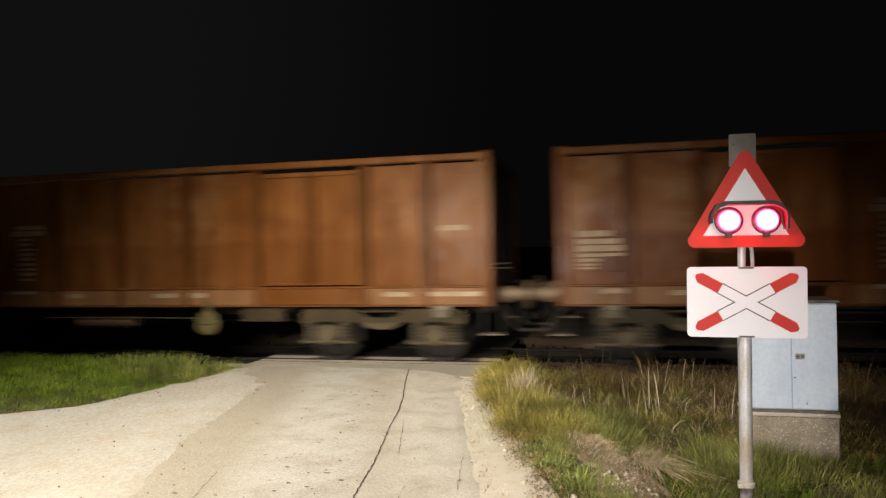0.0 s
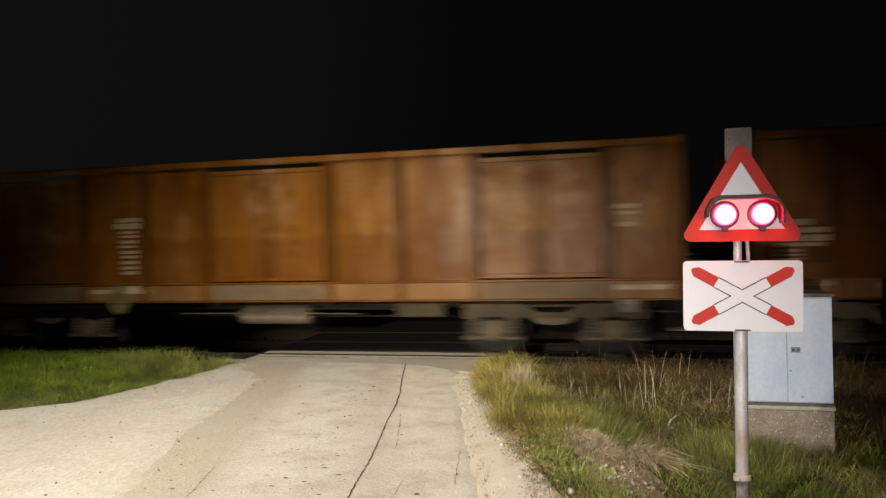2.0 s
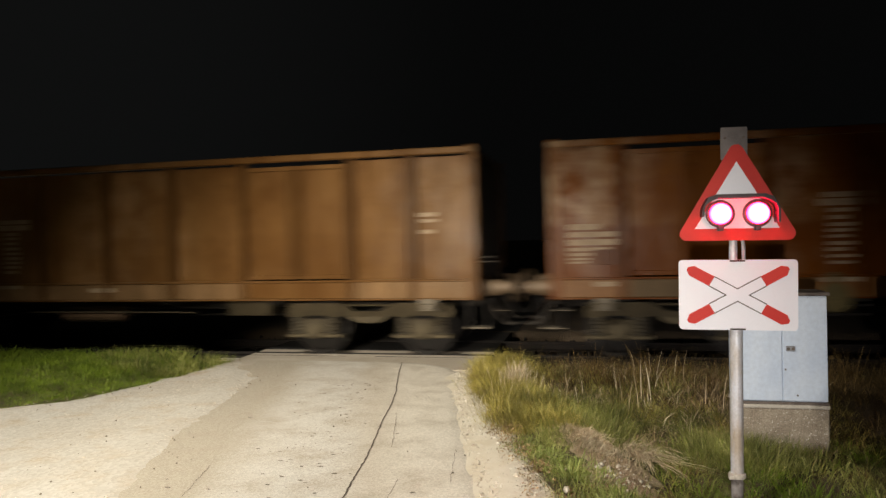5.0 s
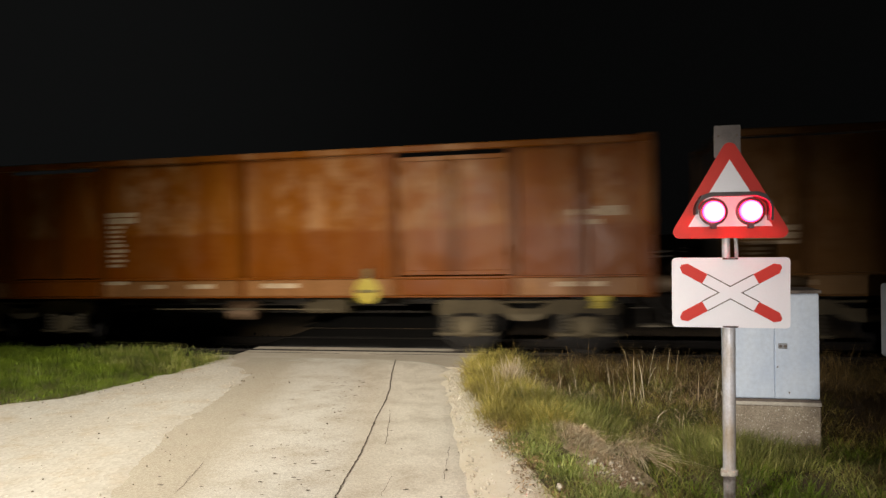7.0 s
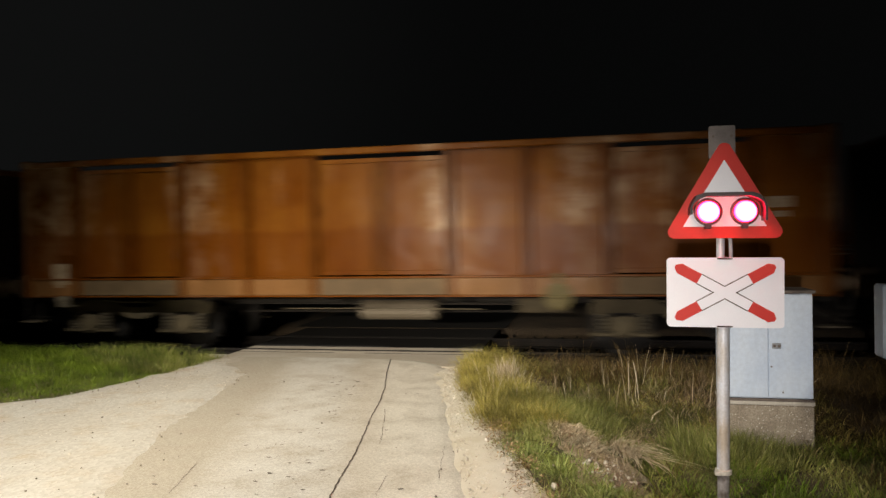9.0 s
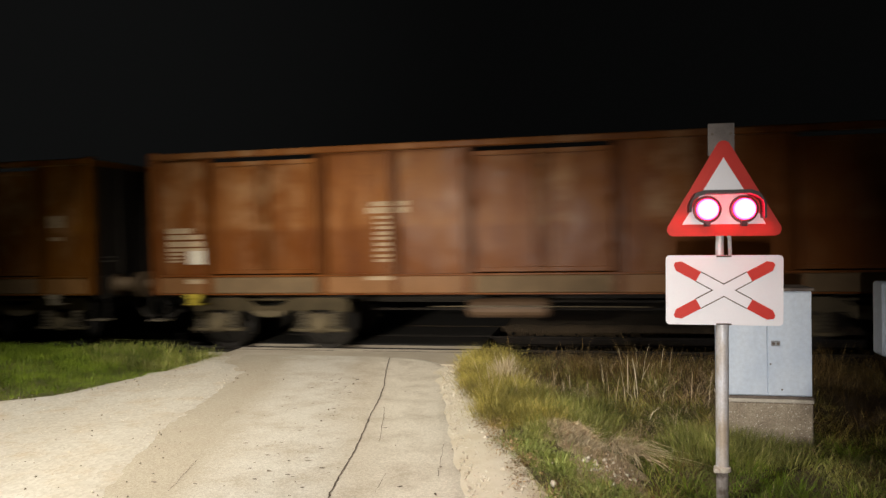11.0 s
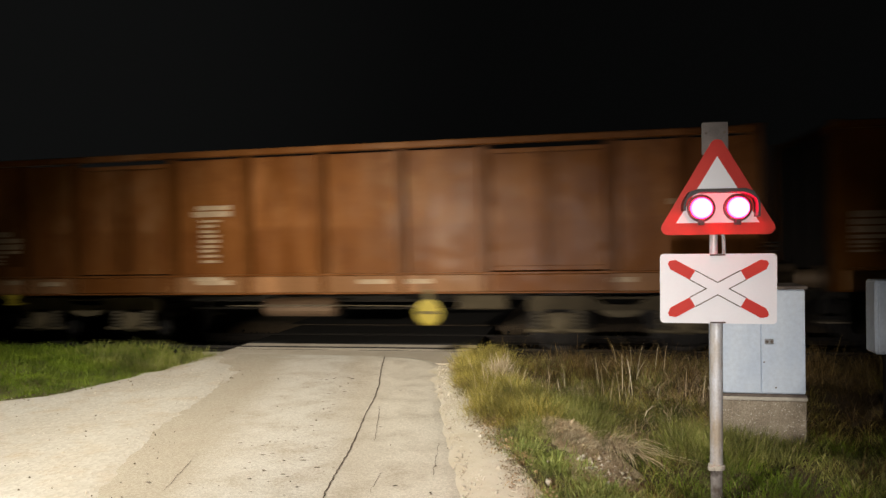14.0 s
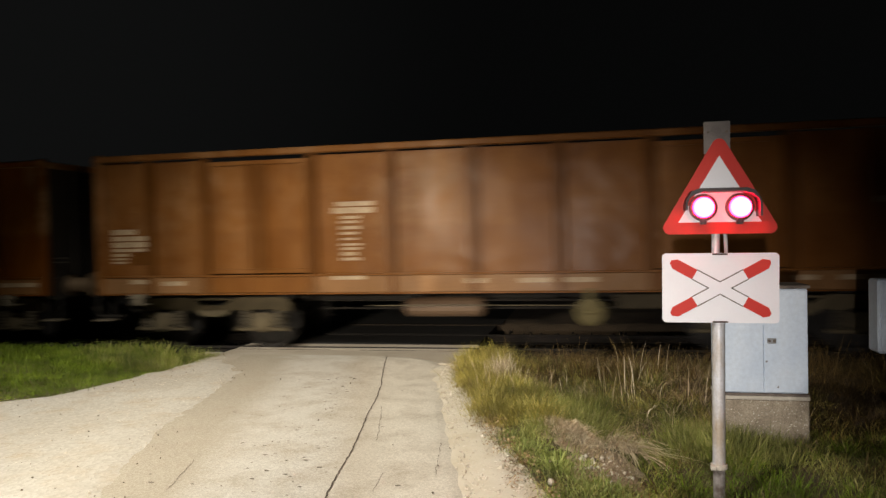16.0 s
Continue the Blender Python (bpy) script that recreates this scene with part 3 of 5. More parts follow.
def build_pebbles():
    """Single darker pebbles strewn over the gravel and the lane."""
    rnd = random.Random(77)
    bm = bmesh.new()
    bmesh.ops.create_icosphere(bm, subdivisions=1, radius=1.0)
    for v in bm.verts:
        v.co *= 0.75 + 0.4 * rnd.random()
    me = mesh_of("pebble", bm)
    for k in range(110):
        y = 4.3 + 4.6 * rnd.random() ** 1.5
        x = rnd.uniform(float(GRASS_L(y)) + 0.15, float(ROAD_L(y)) + 0.4) if k < 85 else rnd.uniform(float(ROAD_L(y)), float(ROAD_R(y)))
        r = rnd.uniform(0.005, 0.013)
        ob = put("pebble", me, PEBBLE, m=pose(x, y, 0.012, rnd.uniform(0, 90), 0, rnd.uniform(0, 360)) @ Matrix.Diagonal((r, r * 0.8, r * 0.7, 1)))
        tagged(ob, "small grey-brown pebble lying on the gravel", "pebble", "pebbles on the gravel")


# ---- grass ----
def blades(name, px, py, height, width, lean, material, label, category, seed, droop=0.5, away=None, lift=-0.02):
    """Blades of three joints, each its own strip, growing from the soil at px, py; away: the angle to which each one leans."""
    rnd = np.random.RandomState(seed)
    n = len(px)
    a = rnd.uniform(0, 2 * np.pi, n) if away is None else away + rnd.normal(0, 0.5, n)
    f = rnd.uniform(0, 2 * np.pi, n)
    ln = (0.35 * lean + 0.75 * np.abs(rnd.normal(0, lean, n))) * height
    width = width * rnd.uniform(0.6, 1.4, n)
    pz = np.array([ground_z(x, y) for x, y in zip(px, py)]) + lift
    ratio = 1.0 / np.sqrt(1.0 + 0.6 * (ln / np.maximum(height, 0.001)) ** 2)
    ln, height = ln * (0.4 + 0.6 * ratio), height * (0.25 + 0.75 * ratio)
    dx, dy = np.cos(a), np.sin(a)
    sx, sy = np.cos(f) * width * 0.5, np.sin(f) * width * 0.5
    sag = np.minimum(0.8, droop * ln / np.maximum(height, 0.01))
    rows = []
    for u, w in ((0.0, 1.0), (0.4, 0.85), (0.75, 0.55)):
        off = ln * (0.45 * u + 0.55 * u * u)
        z = pz + height * (u - sag * u ** 3)
        cx, cy = px + dx * off, py + dy * off
        rows += [np.stack([cx - sx * w, cy - sy * w, z], 1), np.stack([cx + sx * w, cy + sy * w, z], 1)]
    rows.append(np.stack([px + dx * ln, py + dy * ln, pz + height * (1 - sag)], 1))
    v = np.stack(rows, 1)
    tri = np.array([(0, 1, 3), (0, 3, 2), (2, 3, 5), (2, 5, 4), (4, 5, 6)])
    t = tri[None] + (np.arange(n) * 7)[:, None, None]
    return tagged(fast_mesh(name, v.reshape(-1, 3), t.reshape(-1, 3), material), label, category, kind="stuff")


def scatter(rnd, n, x0, x1, y0, y1, keep):
    xs, ys = [], []
    tries = 0
    while len(xs) < n and tries < n * 60:
        tries += 1
        x, y = rnd.uniform(x0, x1), rnd.uniform(y0, y1)
        if rnd.random() < keep(x, y):
            xs.append(x)
            ys.append(y)
    return np.array(xs), np.array(ys)


def tussocks(name, rnd, count, each, area, keep, radius, height, width, lean, material, label, category, seed):
    """Clumps whose blades fan out from a common root."""
    cx, cy = scatter(rnd, count, *area, keep)
    g = np.random.RandomState(seed)
    size = g.uniform(0.3, 1.5, len(cx))
    n = len(cx) * each
    who = np.repeat(np.arange(len(cx)), each)
    ang = g.uniform(0, 2 * np.pi, n)
    r = np.abs(g.normal(0, radius, n)) * size[who]
    h = height * size[who] * g.uniform(0.45, 1.15, n)
    return blades(name, cx[who] + np.cos(ang) * r, cy[who] + np.sin(ang) * r, h, width, lean, material, label, category, seed + 1, 0.45, ang)


def build_grass():
    rnd = random.Random(21)
    edge_l = lambda x, y: float(GRASS_L(y)) + 0.10 * wave(x, y, 2.5, 6.0) - x
    edge_r = lambda x, y: x - float(GRASS_R(y)) + 0.15 * wave(x, y, 2.5, 7.0)
    clump = lambda x, y, s, k: step(wave(x, y, s, k) * 1.6 + 0.55)
    spot_at = lambda x, y, cx, cy, rx, ry: step(1.5 - math.hypot((x - cx) / rx, (y - cy) / ry))

    # the green bank at the left of the road
    x, y = scatter(rnd, 150000, -17, -5.5, 5.2, 10.35, lambda x, y: (edge_l(x, y) > -0.02) * (0.45 + 0.55 * clump(x, y, 1.5, 1.0)))
    d = np.array([edge_l(a, b) for a, b in zip(x, y)])
    h = (0.065 + 0.14 * np.clip(d / 0.7, 0, 1)) * np.random.RandomState(1).uniform(0.4, 1.15, len(x))
    blades("green_grass", x, y, h, 0.0036, 1.1, GRASS, "lush green grass on the bank beside the gravel", "grass", 31, 0.7)
    x, y = scatter(rnd, 42000, -10.5, -5.6, 6.4, 10.0, lambda x, y: -0.05 < edge_l(x, y) < 1.2)
    blades("green_grass", x, y, 0.06 * np.random.RandomState(8).uniform(0.4, 1.3, len(x)), 0.005, 0.8, GRASS, "short green grass creeping over the gravel", "grass", 41)
    tussocks("bank_tussocks", rnd, 480, 50, (-14, -5.7, 7.2, 10.3), lambda x, y: (edge_l(x, y) > 0.25) * step((y - 7.0) / 2.0), 0.16, 0.19, 0.0032, 1.0, GRASS, "taller green tussocks along the track", "grass", 50)

    tussocks("dry_fringe", rnd, 170, 60, (-7.8, -5.5, 8.7, 10.45), lambda x, y: (edge_l(x, y) > -0.03) * step((x + 8.0) / 1.6), 0.12, 0.20, 0.004, 0.8, GRASS_DULL, "dull olive-green fringe by the crossing", "grass", 70)

    # the rough verge at the right of the road
    bare = lambda x, y: step(1.5 - math.hypot((x - 0.8 * (y - 6.1) * -0.72 + 0.05) / 0.22, (y - 6.1) / 0.55))
    straw = lambda x, y: max(bare(x, y), spot_at(x, y, 0.12, 5.5, 0.26, 0.26))
    tussocks("yellow_tussocks", rnd, 520, 95, (-1.9, 0.3, 6.5, 9.9), lambda x, y: (-0.04 < edge_r(x, y) < 0.62) * 1.0, 0.085, 0.25, 0.0036, 0.75, GRASS_OLIVE, "yellowish olive tussocks along the road's edge", "grass", 52)
    tussocks("green_tussocks", rnd, 190, 70, (-1.0, 0.2, 6.5, 8.0), lambda x, y: (edge_r(x, y) > 0.3) * (1 - straw(x, y)), 0.09, 0.23, 0.0042, 0.7, GRASS_DULL, "green tussocks behind the road's edge", "grass", 54)
    tussocks("brown_tussocks", rnd, 520, 60, (-0.9, 8.5, 7.1, 9.9), lambda x, y: (edge_r(x, y) > 0.45) * (0.2 + 0.8 * clump(x, y, 0.9, 5.0)), 0.14, 0.21, 0.004, 0.95, WEED, "dark brown withered weeds by the track", "weeds", 56)
    tussocks("olive_tussocks", rnd, 420, 50, (-1.1, 6.0, 6.9, 9.8), lambda x, y: (edge_r(x, y) > 0.4) * clump(x, y, 1.2, 3.0), 0.11, 0.19, 0.004, 0.9, GRASS_OLIVE, "half-dry olive tussocks among the weeds", "grass", 58)
    tussocks("green_tussocks", rnd, 330, 50, (-0.9, 2.2, 7.2, 9.8), lambda x, y: (edge_r(x, y) > 0.4) * clump(x, y, 1.5, 17.0), 0.12, 0.17, 0.0045, 1.2, GRASS_DULL, "dull green tussocks mixed into the weeds", "grass", 82)
    tussocks("bent_straw", rnd, 75, 8, (-0.7, 2.4, 7.3, 9.5), lambda x, y: (edge_r(x, y) > 0.4) * clump(x, y, 1.1, 23.0), 0.07, 0.26, 0.0055, 1.1, STRAW, "sparse bent straw standing out of the weeds", "straw", 84)
    tussocks("track_weeds", rnd, 260, 46, (-1.2, 8.5, 8.7, 9.9), lambda x, y: (edge_r(x, y) > 0.3) * 1.0, 0.14, 0.34, 0.004, 0.6, WEED, "tall withered weeds along the ballast", "weeds", 74)
    x, y = scatter(rnd, 26000, -0.9, 4.2, 4.2, 7.3, lambda x, y: (edge_r(x, y) > 0.02) * (0.12 + 0.88 * clump(x, y, 1.6, 2.0)) * (1.0 - 0.93 * straw(x, y)))
    blades("green_grass", x, y, 0.12 * np.random.RandomState(3).uniform(0.35, 1.5, len(x)), 0.005, 0.9, GRASS_DULL, "short green grass round the foot of the sign", "grass", 33)
    leafy_line = line((4.6, 0.42), (5.05, 0.10), (5.5, -0.22), (5.9, -0.50), (6.15, -0.62))
    tussocks("leafy_clumps", rnd, 190, 70, (-0.9, 1.3, 4.3, 6.2), lambda x, y: (edge_r(x, y) > -0.12) * max(step(1.7 - abs(x - float(leafy_line(y)) + 0.03) / 0.16), 0.7 * (y < 4.85)), 0.06, 0.105, 0.0065, 0.9, GRASS_BRIGHT, "fresh green leafy clumps at the verge", "grass", 60)
    tussocks("green_tussocks", rnd, 240, 50, (0.5, 3.4, 5.4, 7.0), lambda x, y: clump(x, y, 1.2, 11.0), 0.10, 0.15, 0.005, 0.9, GRASS, "green tussocks before the cabinet", "grass", 72)
    tussocks("green_tussocks", rnd, 120, 60, (0.75, 2.1, 6.35, 6.92), lambda x, y: step((2.2 - x) / 1.3), 0.09, 0.24, 0.005, 0.55, GRASS_DULL, "taller green tussocks against the cabinet's plinth", "grass", 73)
    tussocks("dark_tussocks", rnd, 130, 40, (0.4, 4.0, 4.4, 6.4), lambda x, y: clump(x, y, 1.4, 9.0), 0.09, 0.17, 0.005, 0.9, WEED, "brownish grass tussocks round the sign's foot", "grass", 62)

    x, y = scatter(rnd, 15000, -0.6, 1.4, 6.1, 7.7, lambda x, y: (edge_r(x, y) > 0.3) * clump(x, y, 1.5, 14.0) * (1 - straw(x, y)))
    blades("fine_grass", x, y, 0.15 * np.random.RandomState(12).uniform(0.4, 1.4, len(x)), 0.004, 0.9, GRASS_DULL, "fine soft green grass in the ditch", "grass", 76)

    # a dead mat that lies between the living tussocks
    x, y = scatter(rnd, 16000, -1.7, 4.5, 5.6, 9.9, lambda x, y: (edge_r(x, y) > 0.05) * step((y - 5.4) / 1.6) * (0.25 + 0.75 * clump(x, y, 1.3, 31.0)) * (1 - bare(x, y)))
    blades("dead_mat", x, y, np.random.RandomState(19).uniform(0.04, 0.11, len(x)), 0.004, 3.0, WEED, "withered stems lying matted on the soil", "weeds", 78, 0.2, None, 0.02)
    x, y = scatter(rnd, 4200, -1.3, 2.0, 6.6, 9.7, lambda x, y: (edge_r(x, y) > 0.25) * clump(x, y, 1.1, 41.0) * (1 - bare(x, y)))
    blades("dead_mat", x, y, np.random.RandomState(20).uniform(0.08, 0.20, len(x)), 0.004, 1.3, LITTER, "pale withered stems tangled in the weeds", "weeds", 79, 0.35, None, 0.03)

    # pale tuft, matted straw and single dry stalks
    g = np.random.RandomState(6)
    n = 340
    x, y = -1.0 + g.normal(0, 0.08, n), 8.40 + g.normal(0, 0.14, n)
    blades("straw_tuft", x, y, g.uniform(0.24, 0.50, n), 0.0065, 0.45, STRAW, "pale dry tuft of grass at the road's edge", "dry tuft", 36)
    n = 150
    x, y = -0.85 + g.normal(0, 0.25, n), 8.0 + g.normal(0, 0.4, n)
    blades("straw_tuft", x, y, g.uniform(0.2, 0.45, n), 0.006, 0.5, STRAW, "thin dry blades in the yellow grass", "dry tuft", 64)
    n = 1500
    u = g.rand(n)
    x, y = -0.50 + 0.66 * u + g.normal(0, 0.11, n), 6.66 - 0.95 * u + g.normal(0, 0.10, n)
    keep = np.array([edge_r(a, b) > 0.1 for a, b in zip(x, y)])
    blades("straw_litter", x[keep], y[keep], g.uniform(0.008, 0.035, keep.sum()), 0.007, 3.2, LITTER, "trodden brown straw litter on bare soil", "straw", 38, 0.15, None, 0.022)
    n = 2600
    u = g.rand(n)
    x, y = -0.46 + 0.52 * u + g.normal(0, 0.075, n), 6.74 - 0.72 * u + g.normal(0, 0.09, n)
    blades("matted_straw", x, y, g.uniform(0.03, 0.10, n), 0.0075, 1.9, STRAW, "flattened dry straw heaped on bare soil", "straw", 68, 0.35, g.normal(-0.9, 0.9, n), 0.02)
    n = 260
    x, y = 0.27 + g.normal(0, 0.07, n), 6.12 + g.normal(0, 0.10, n)
    blades("matted_straw", x, y, g.uniform(0.20, 0.36, n), 0.008, 2.2, STRAW, "long bent straw drooping over the verge", "straw", 65, 0.35, g.normal(-1.15, 0.1, n), 0.04)
    n = 260
    x, y = 0.75 + g.normal(0, 0.4, n), 7.5 + g.normal(0, 0.30, n)
    blades("matted_straw", x, y, g.uniform(0.10, 0.20, n), 0.005, 2.0, STRAW, "bent dry straw among the weeds", "straw", 39, 0.35, None, 0.0)
    for cx, cy, n, spread, tall, lean in ((0.40, 8.1, 7, 0.12, 0.50, 0.2), (-0.02, 7.95, 5, 0.05, 0.42, 0.8), (-0.31, 8.6, 3, 0.04, 0.36, 0.2), (0.14, 8.4, 1, 0.02, 0.42, 0.1), (0.60, 8.5, 4, 0.08, 0.50, 0.2), (1.05, 8.3, 5, 0.3, 0.40, 0.5), (0.86, 7.0, 2, 0.05, 0.36, 0.3), (0.22, 8.7, 4, 0.10, 0.46, 0.35), (0.72, 8.9, 6, 0.14, 0.52, 0.25), (0.10, 8.2, 5, 0.10, 0.34, 1.1), (0.50, 7.7, 6, 0.16, 0.30, 1.3), (0.9, 7.6, 6, 0.2, 0.28, 1.5), (-0.45, 8.0, 4, 0.12, 0.36, 0.6)):
        x, y = cx + g.normal(0, spread, n), cy + g.normal(0, 0.15, n)
        blades("dry_stalks", x, y, tall * g.uniform(0.6, 1.2, n), 0.008, lean, STRAW, "pale dry stalks standing in the weeds", "dry stalks", int(60 + n * 3 + tall * 10 + 40 * abs(cx)))
    n = 26
    x, y = g.uniform(0.8, 1.4, n), g.uniform(5.2, 5.6, n)
    blades("dry_stalks", x, y, g.uniform(0.12, 0.30, n), 0.009, 1.2, STRAW, "broken dry stalks at the pole's foot", "dry stalks", 66)
    # sprouts and litter in the gravel at the road's edge
    x, y = scatter(rnd, 2600, -2.0, 0.2, 4.3, 9.6, lambda x, y: (-0.38 < edge_r(x, y) < 0.05) * clump(x, y, 3.0, 12.0) * clump(x, y, 9.0, 2.0))
    blades("verge_sprouts", x, y, 0.04 * np.random.RandomState(7).uniform(0.5, 1.5, len(x)) + 0.07, 0.007, 1.1, WEED, "brown sprouts and litter in the gravel", "weeds", 67)
    x, y = scatter(rnd, 2400, -2.1, 0.4, 4.3, 9.6, lambda x, y: step(1.0 - abs(edge_r(x, y) + 0.04) / 0.22) * (0.15 + clump(x, y, 4.0, 22.0)))
    blades("leaf_litter", x, y, np.random.RandomState(17).uniform(0.006, 0.022, len(x)), 0.013, 2.0, BROWN_LITTER, "dead leaves and stems strewn along the road's edge", "litter", 69, 0.1, None, 0.10)


# ---- crossing sign, cabinets ----
def rounded(points, radius, seg=5):
    """An outline with its corners rounded."""
    out = []
    n = len(points)
    for i in range(n):
        p, a, b = (Vector(points[j % n]) for j in (i, i - 1, i + 1))
        u, v = (a - p).normalized(), (b - p).normalized()
        half = math.acos(max(-1, min(1, u.dot(v)))) / 2
        c = p + (u + v).normalized() * radius / math.sin(half)
        s, e = p + u * radius / math.tan(half) - c, p + v * radius / math.tan(half) - c
        for k in range(seg + 1):
            q = s.lerp(e, k / seg).normalized() * radius
            out.append(tuple(c + q))
    return out


def cross_outline(half, width, angle):
    """Outline of two bars crossed at plus and minus the angle."""
    ca, sa = math.cos(angle), math.sin(angle)
    h = width / 2
    tip = lambda sx, sz, t: (sx * (half * ca) - t * sx * h * sa, sz * (half * sa) + t * sz * h * ca)
    return [(h / sa, 0), tip(1, 1, -1), tip(1, 1, 1), (0, h / ca), tip(-1, 1, 1), tip(-1, 1, -1), (-h / sa, 0), tip(-1, -1, -1), tip(-1, -1, 1), (0, -h / ca), tip(1, -1, 1), tip(1, -1, -1)]


def build_sign():
    sign = tagged(new("crossing_sign"), "level crossing sign with two lit red lamps on a galvanised pole", "railway sign")
    sign.matrix_basis = pose(0.99, 5.62, -0.30, 0, 0.6, 0)
    z0 = 0.30
    bm = bmesh.new()
    turned(bm, [(0.275, 0.047), (1.90, 0.047), (1.91, 0.040)], pose(0, 0, 0, 0, -90), 24)
    pole = part("pole", bm, GALV, sign, "scuffed galvanised steel pole", smooth=False)
    bm = bmesh.new()
    turned(bm, [(0.27, 0.05), (0.275, 0.062), (0.305, 0.062), (0.31, 0.05)], pose(0, 0, 0, 0, -90), 24)
    box(bm, -0.07, -0.03, -0.075, -0.03, 0.275, 0.305, 0.004)
    part("collar", bm, PLINTH_CAP, pole, "pale clamp ring at the pole's foot")
    bm = bmesh.new()
    turned(bm, [(-0.25, 0.044), (0.272, 0.044)], pose(0, 0, 0, 0, -90), 16)
    part("pole_stub", bm, STUB, sign, "stained foot of the pole")
    bm = bmesh.new()
    turned(bm, [(1.90, 0.030), (2.76, 0.030)], pose(-0.018, 0, 0, 0, -90), 18)
    part("upper_tube", bm, GALV, pole, "thinner tube that carries the triangle")

    # triangle
    y = -0.052
    bm = bmesh.new()
    prism(bm, rounded([(-0.445, 1.775 + z0), (0.445, 1.775 + z0), (0.0, 2.545 + z0)], 0.05), y - 0.003, y + 0.003)
    tri = part("triangle_plate", bm, SIGN_RED, sign, "red-bordered triangular warning plate")
    bm = bmesh.new()
    prism(bm, [(-0.298, 1.864 + z0), (0.298, 1.864 + z0), (0.0, 2.366 + z0)], y - 0.007, y - 0.0035)
    part("white_field", bm, SIGN_WHITE, tri, "white reflective middle")
    bm = bmesh.new()
    prism(bm, rounded([(-0.095, 2.39 + z0), (0.095, 2.39 + z0), (0.095, 2.635 + z0), (-0.095, 2.635 + z0)], 0.008, 2), 0.03, 0.052)
    back = part("back_plate", bm, ALU, sign, "dull grey plate behind the triangle's tip")
    for x in (-0.065, 0.068):
        bm = bmesh.new()
        turned(bm, [(0.0, 0.011), (0.006, 0.010)], pose(x, 0.0295, 2.555 + z0, 0, 0, -90), 10)
        part("bolt", bm, CABINET_EDGE, back)

    # lamps with a common visor
    zl = 1.975 + z0
    bm = bmesh.new()
    arch = lambda w, h: [(x, zl + z) for x, z in ((-w, -0.02), (-w, 0.03), (-w + 0.012, 0.065), (-w + 0.045, h - 0.02), (-w + 0.10, h), (w - 0.09, h), (w - 0.035, h - 0.02), (w, 0.065), (w + 0.012, 0.03), (w + 0.012, -0.07))]
    prism(bm, arch(0.262, 0.140) + arch(0.246, 0.112)[::-1], -0.195, -0.06)
    part("visor", bm, LAMP_BLACK, sign, "black bent visor over both lamps")
    for x in (-0.122, 0.138):
        bm = bmesh.new()
        turned(bm, [(0.060, 0.03), (0.065, 0.100), (0.088, 0.104), (0.095, 0.099), (0.097, 0.081), (0.094, 0.01)], pose(0, 0, 0, 0, 0, -90), 28)
        lamp = part("lamp", bm, LAMP_BLACK, sign, "round black signal lamp", m=pose(x, 0, zl))
        bm = bmesh.new()
        turned(bm, [(-0.018, 0.079), (0.0, 0.079), (0.018, 0.071), (0.032, 0.054), (0.040, 0.034), (0.043, 0.010)], pose(0, 0, 0, 0, 0, -90), 28)
        part("lens", bm, LENS, lamp, "glowing red lens", m=pose(0, -0.116, 0), smooth=True)
        bm = bmesh.new()
        box(bm, -0.022, 0.022, -0.110, -0.062, -0.128, -0.075, 0.003)
        part("bracket", bm, LAMP_BLACK, lamp)

    # board with the painted cross
    zc = 1.366 + z0
    bm = bmesh.new()
    prism(bm, rounded([(-0.418, zc - 0.264), (0.418, zc - 0.264), (0.418, zc + 0.264), (-0.418, zc + 0.264)], 0.03), y - 0.012, y + 0.003)
    board = part("cross_board", bm, SIGN_WHITE, sign, "white rounded board with a red-tipped cross")
    at = pose(0, y, zc)
    ang = math.atan2(0.200, 0.354)
    bm = bmesh.new()
    prism(bm, cross_outline(0.210, 0.089, ang), -0.0145, -0.0120, at)
    part("cross_outline", bm, SIGN_BLACK, board, "thin black outline of the cross")
    bm = bmesh.new()
    prism(bm, cross_outline(0.2085, 0.073, ang), -0.0165, -0.0146, at)
    part("cross_field", bm, SIGN_WHITE, board)
    for k, turn in enumerate((ang, -ang, math.pi - ang, math.pi + ang)):
        bm = bmesh.new()
        prism(bm, [(0.209, -0.041), (0.372, -0.041), (0.408, -0.012), (0.408, 0.012), (0.372, 0.041), (0.209, 0.041)], -0.0165, -0.0120, at @ pose(0, 0, 0, 0, -math.degrees(turn)))
        part("cross_tip", bm, SIGN_RED, board, "red tip of the cross")
    for z in (zc - 0.262, zc + 0.250):
        bm = bmesh.new()
        box(bm, -0.055, 0.055, -0.075, -0.066, z, z + 0.012, 0.003)
        box(bm, -0.052, -0.044, -0.068, 0.03, z + 0.001, z + 0.010)
        box(bm, 0.044, 0.052, -0.068, 0.03, z + 0.001, z + 0.010)
        part("clamp", bm, SIGN_BLACK, board)
    bm = bmesh.new()
    tube(bm, [(0.055, -0.01, 1.66 + z0), (0.05, -0.012, 1.76 + z0), (0.02, -0.03, 1.86 + z0)], 0.014)
    tube(bm, [(0.055, -0.01, 1.66 + z0), (0.055, 0.0, 1.50 + z0)], 0.014)
    part("cable", bm, CONDUIT, sign, "grey conduit along the pole")


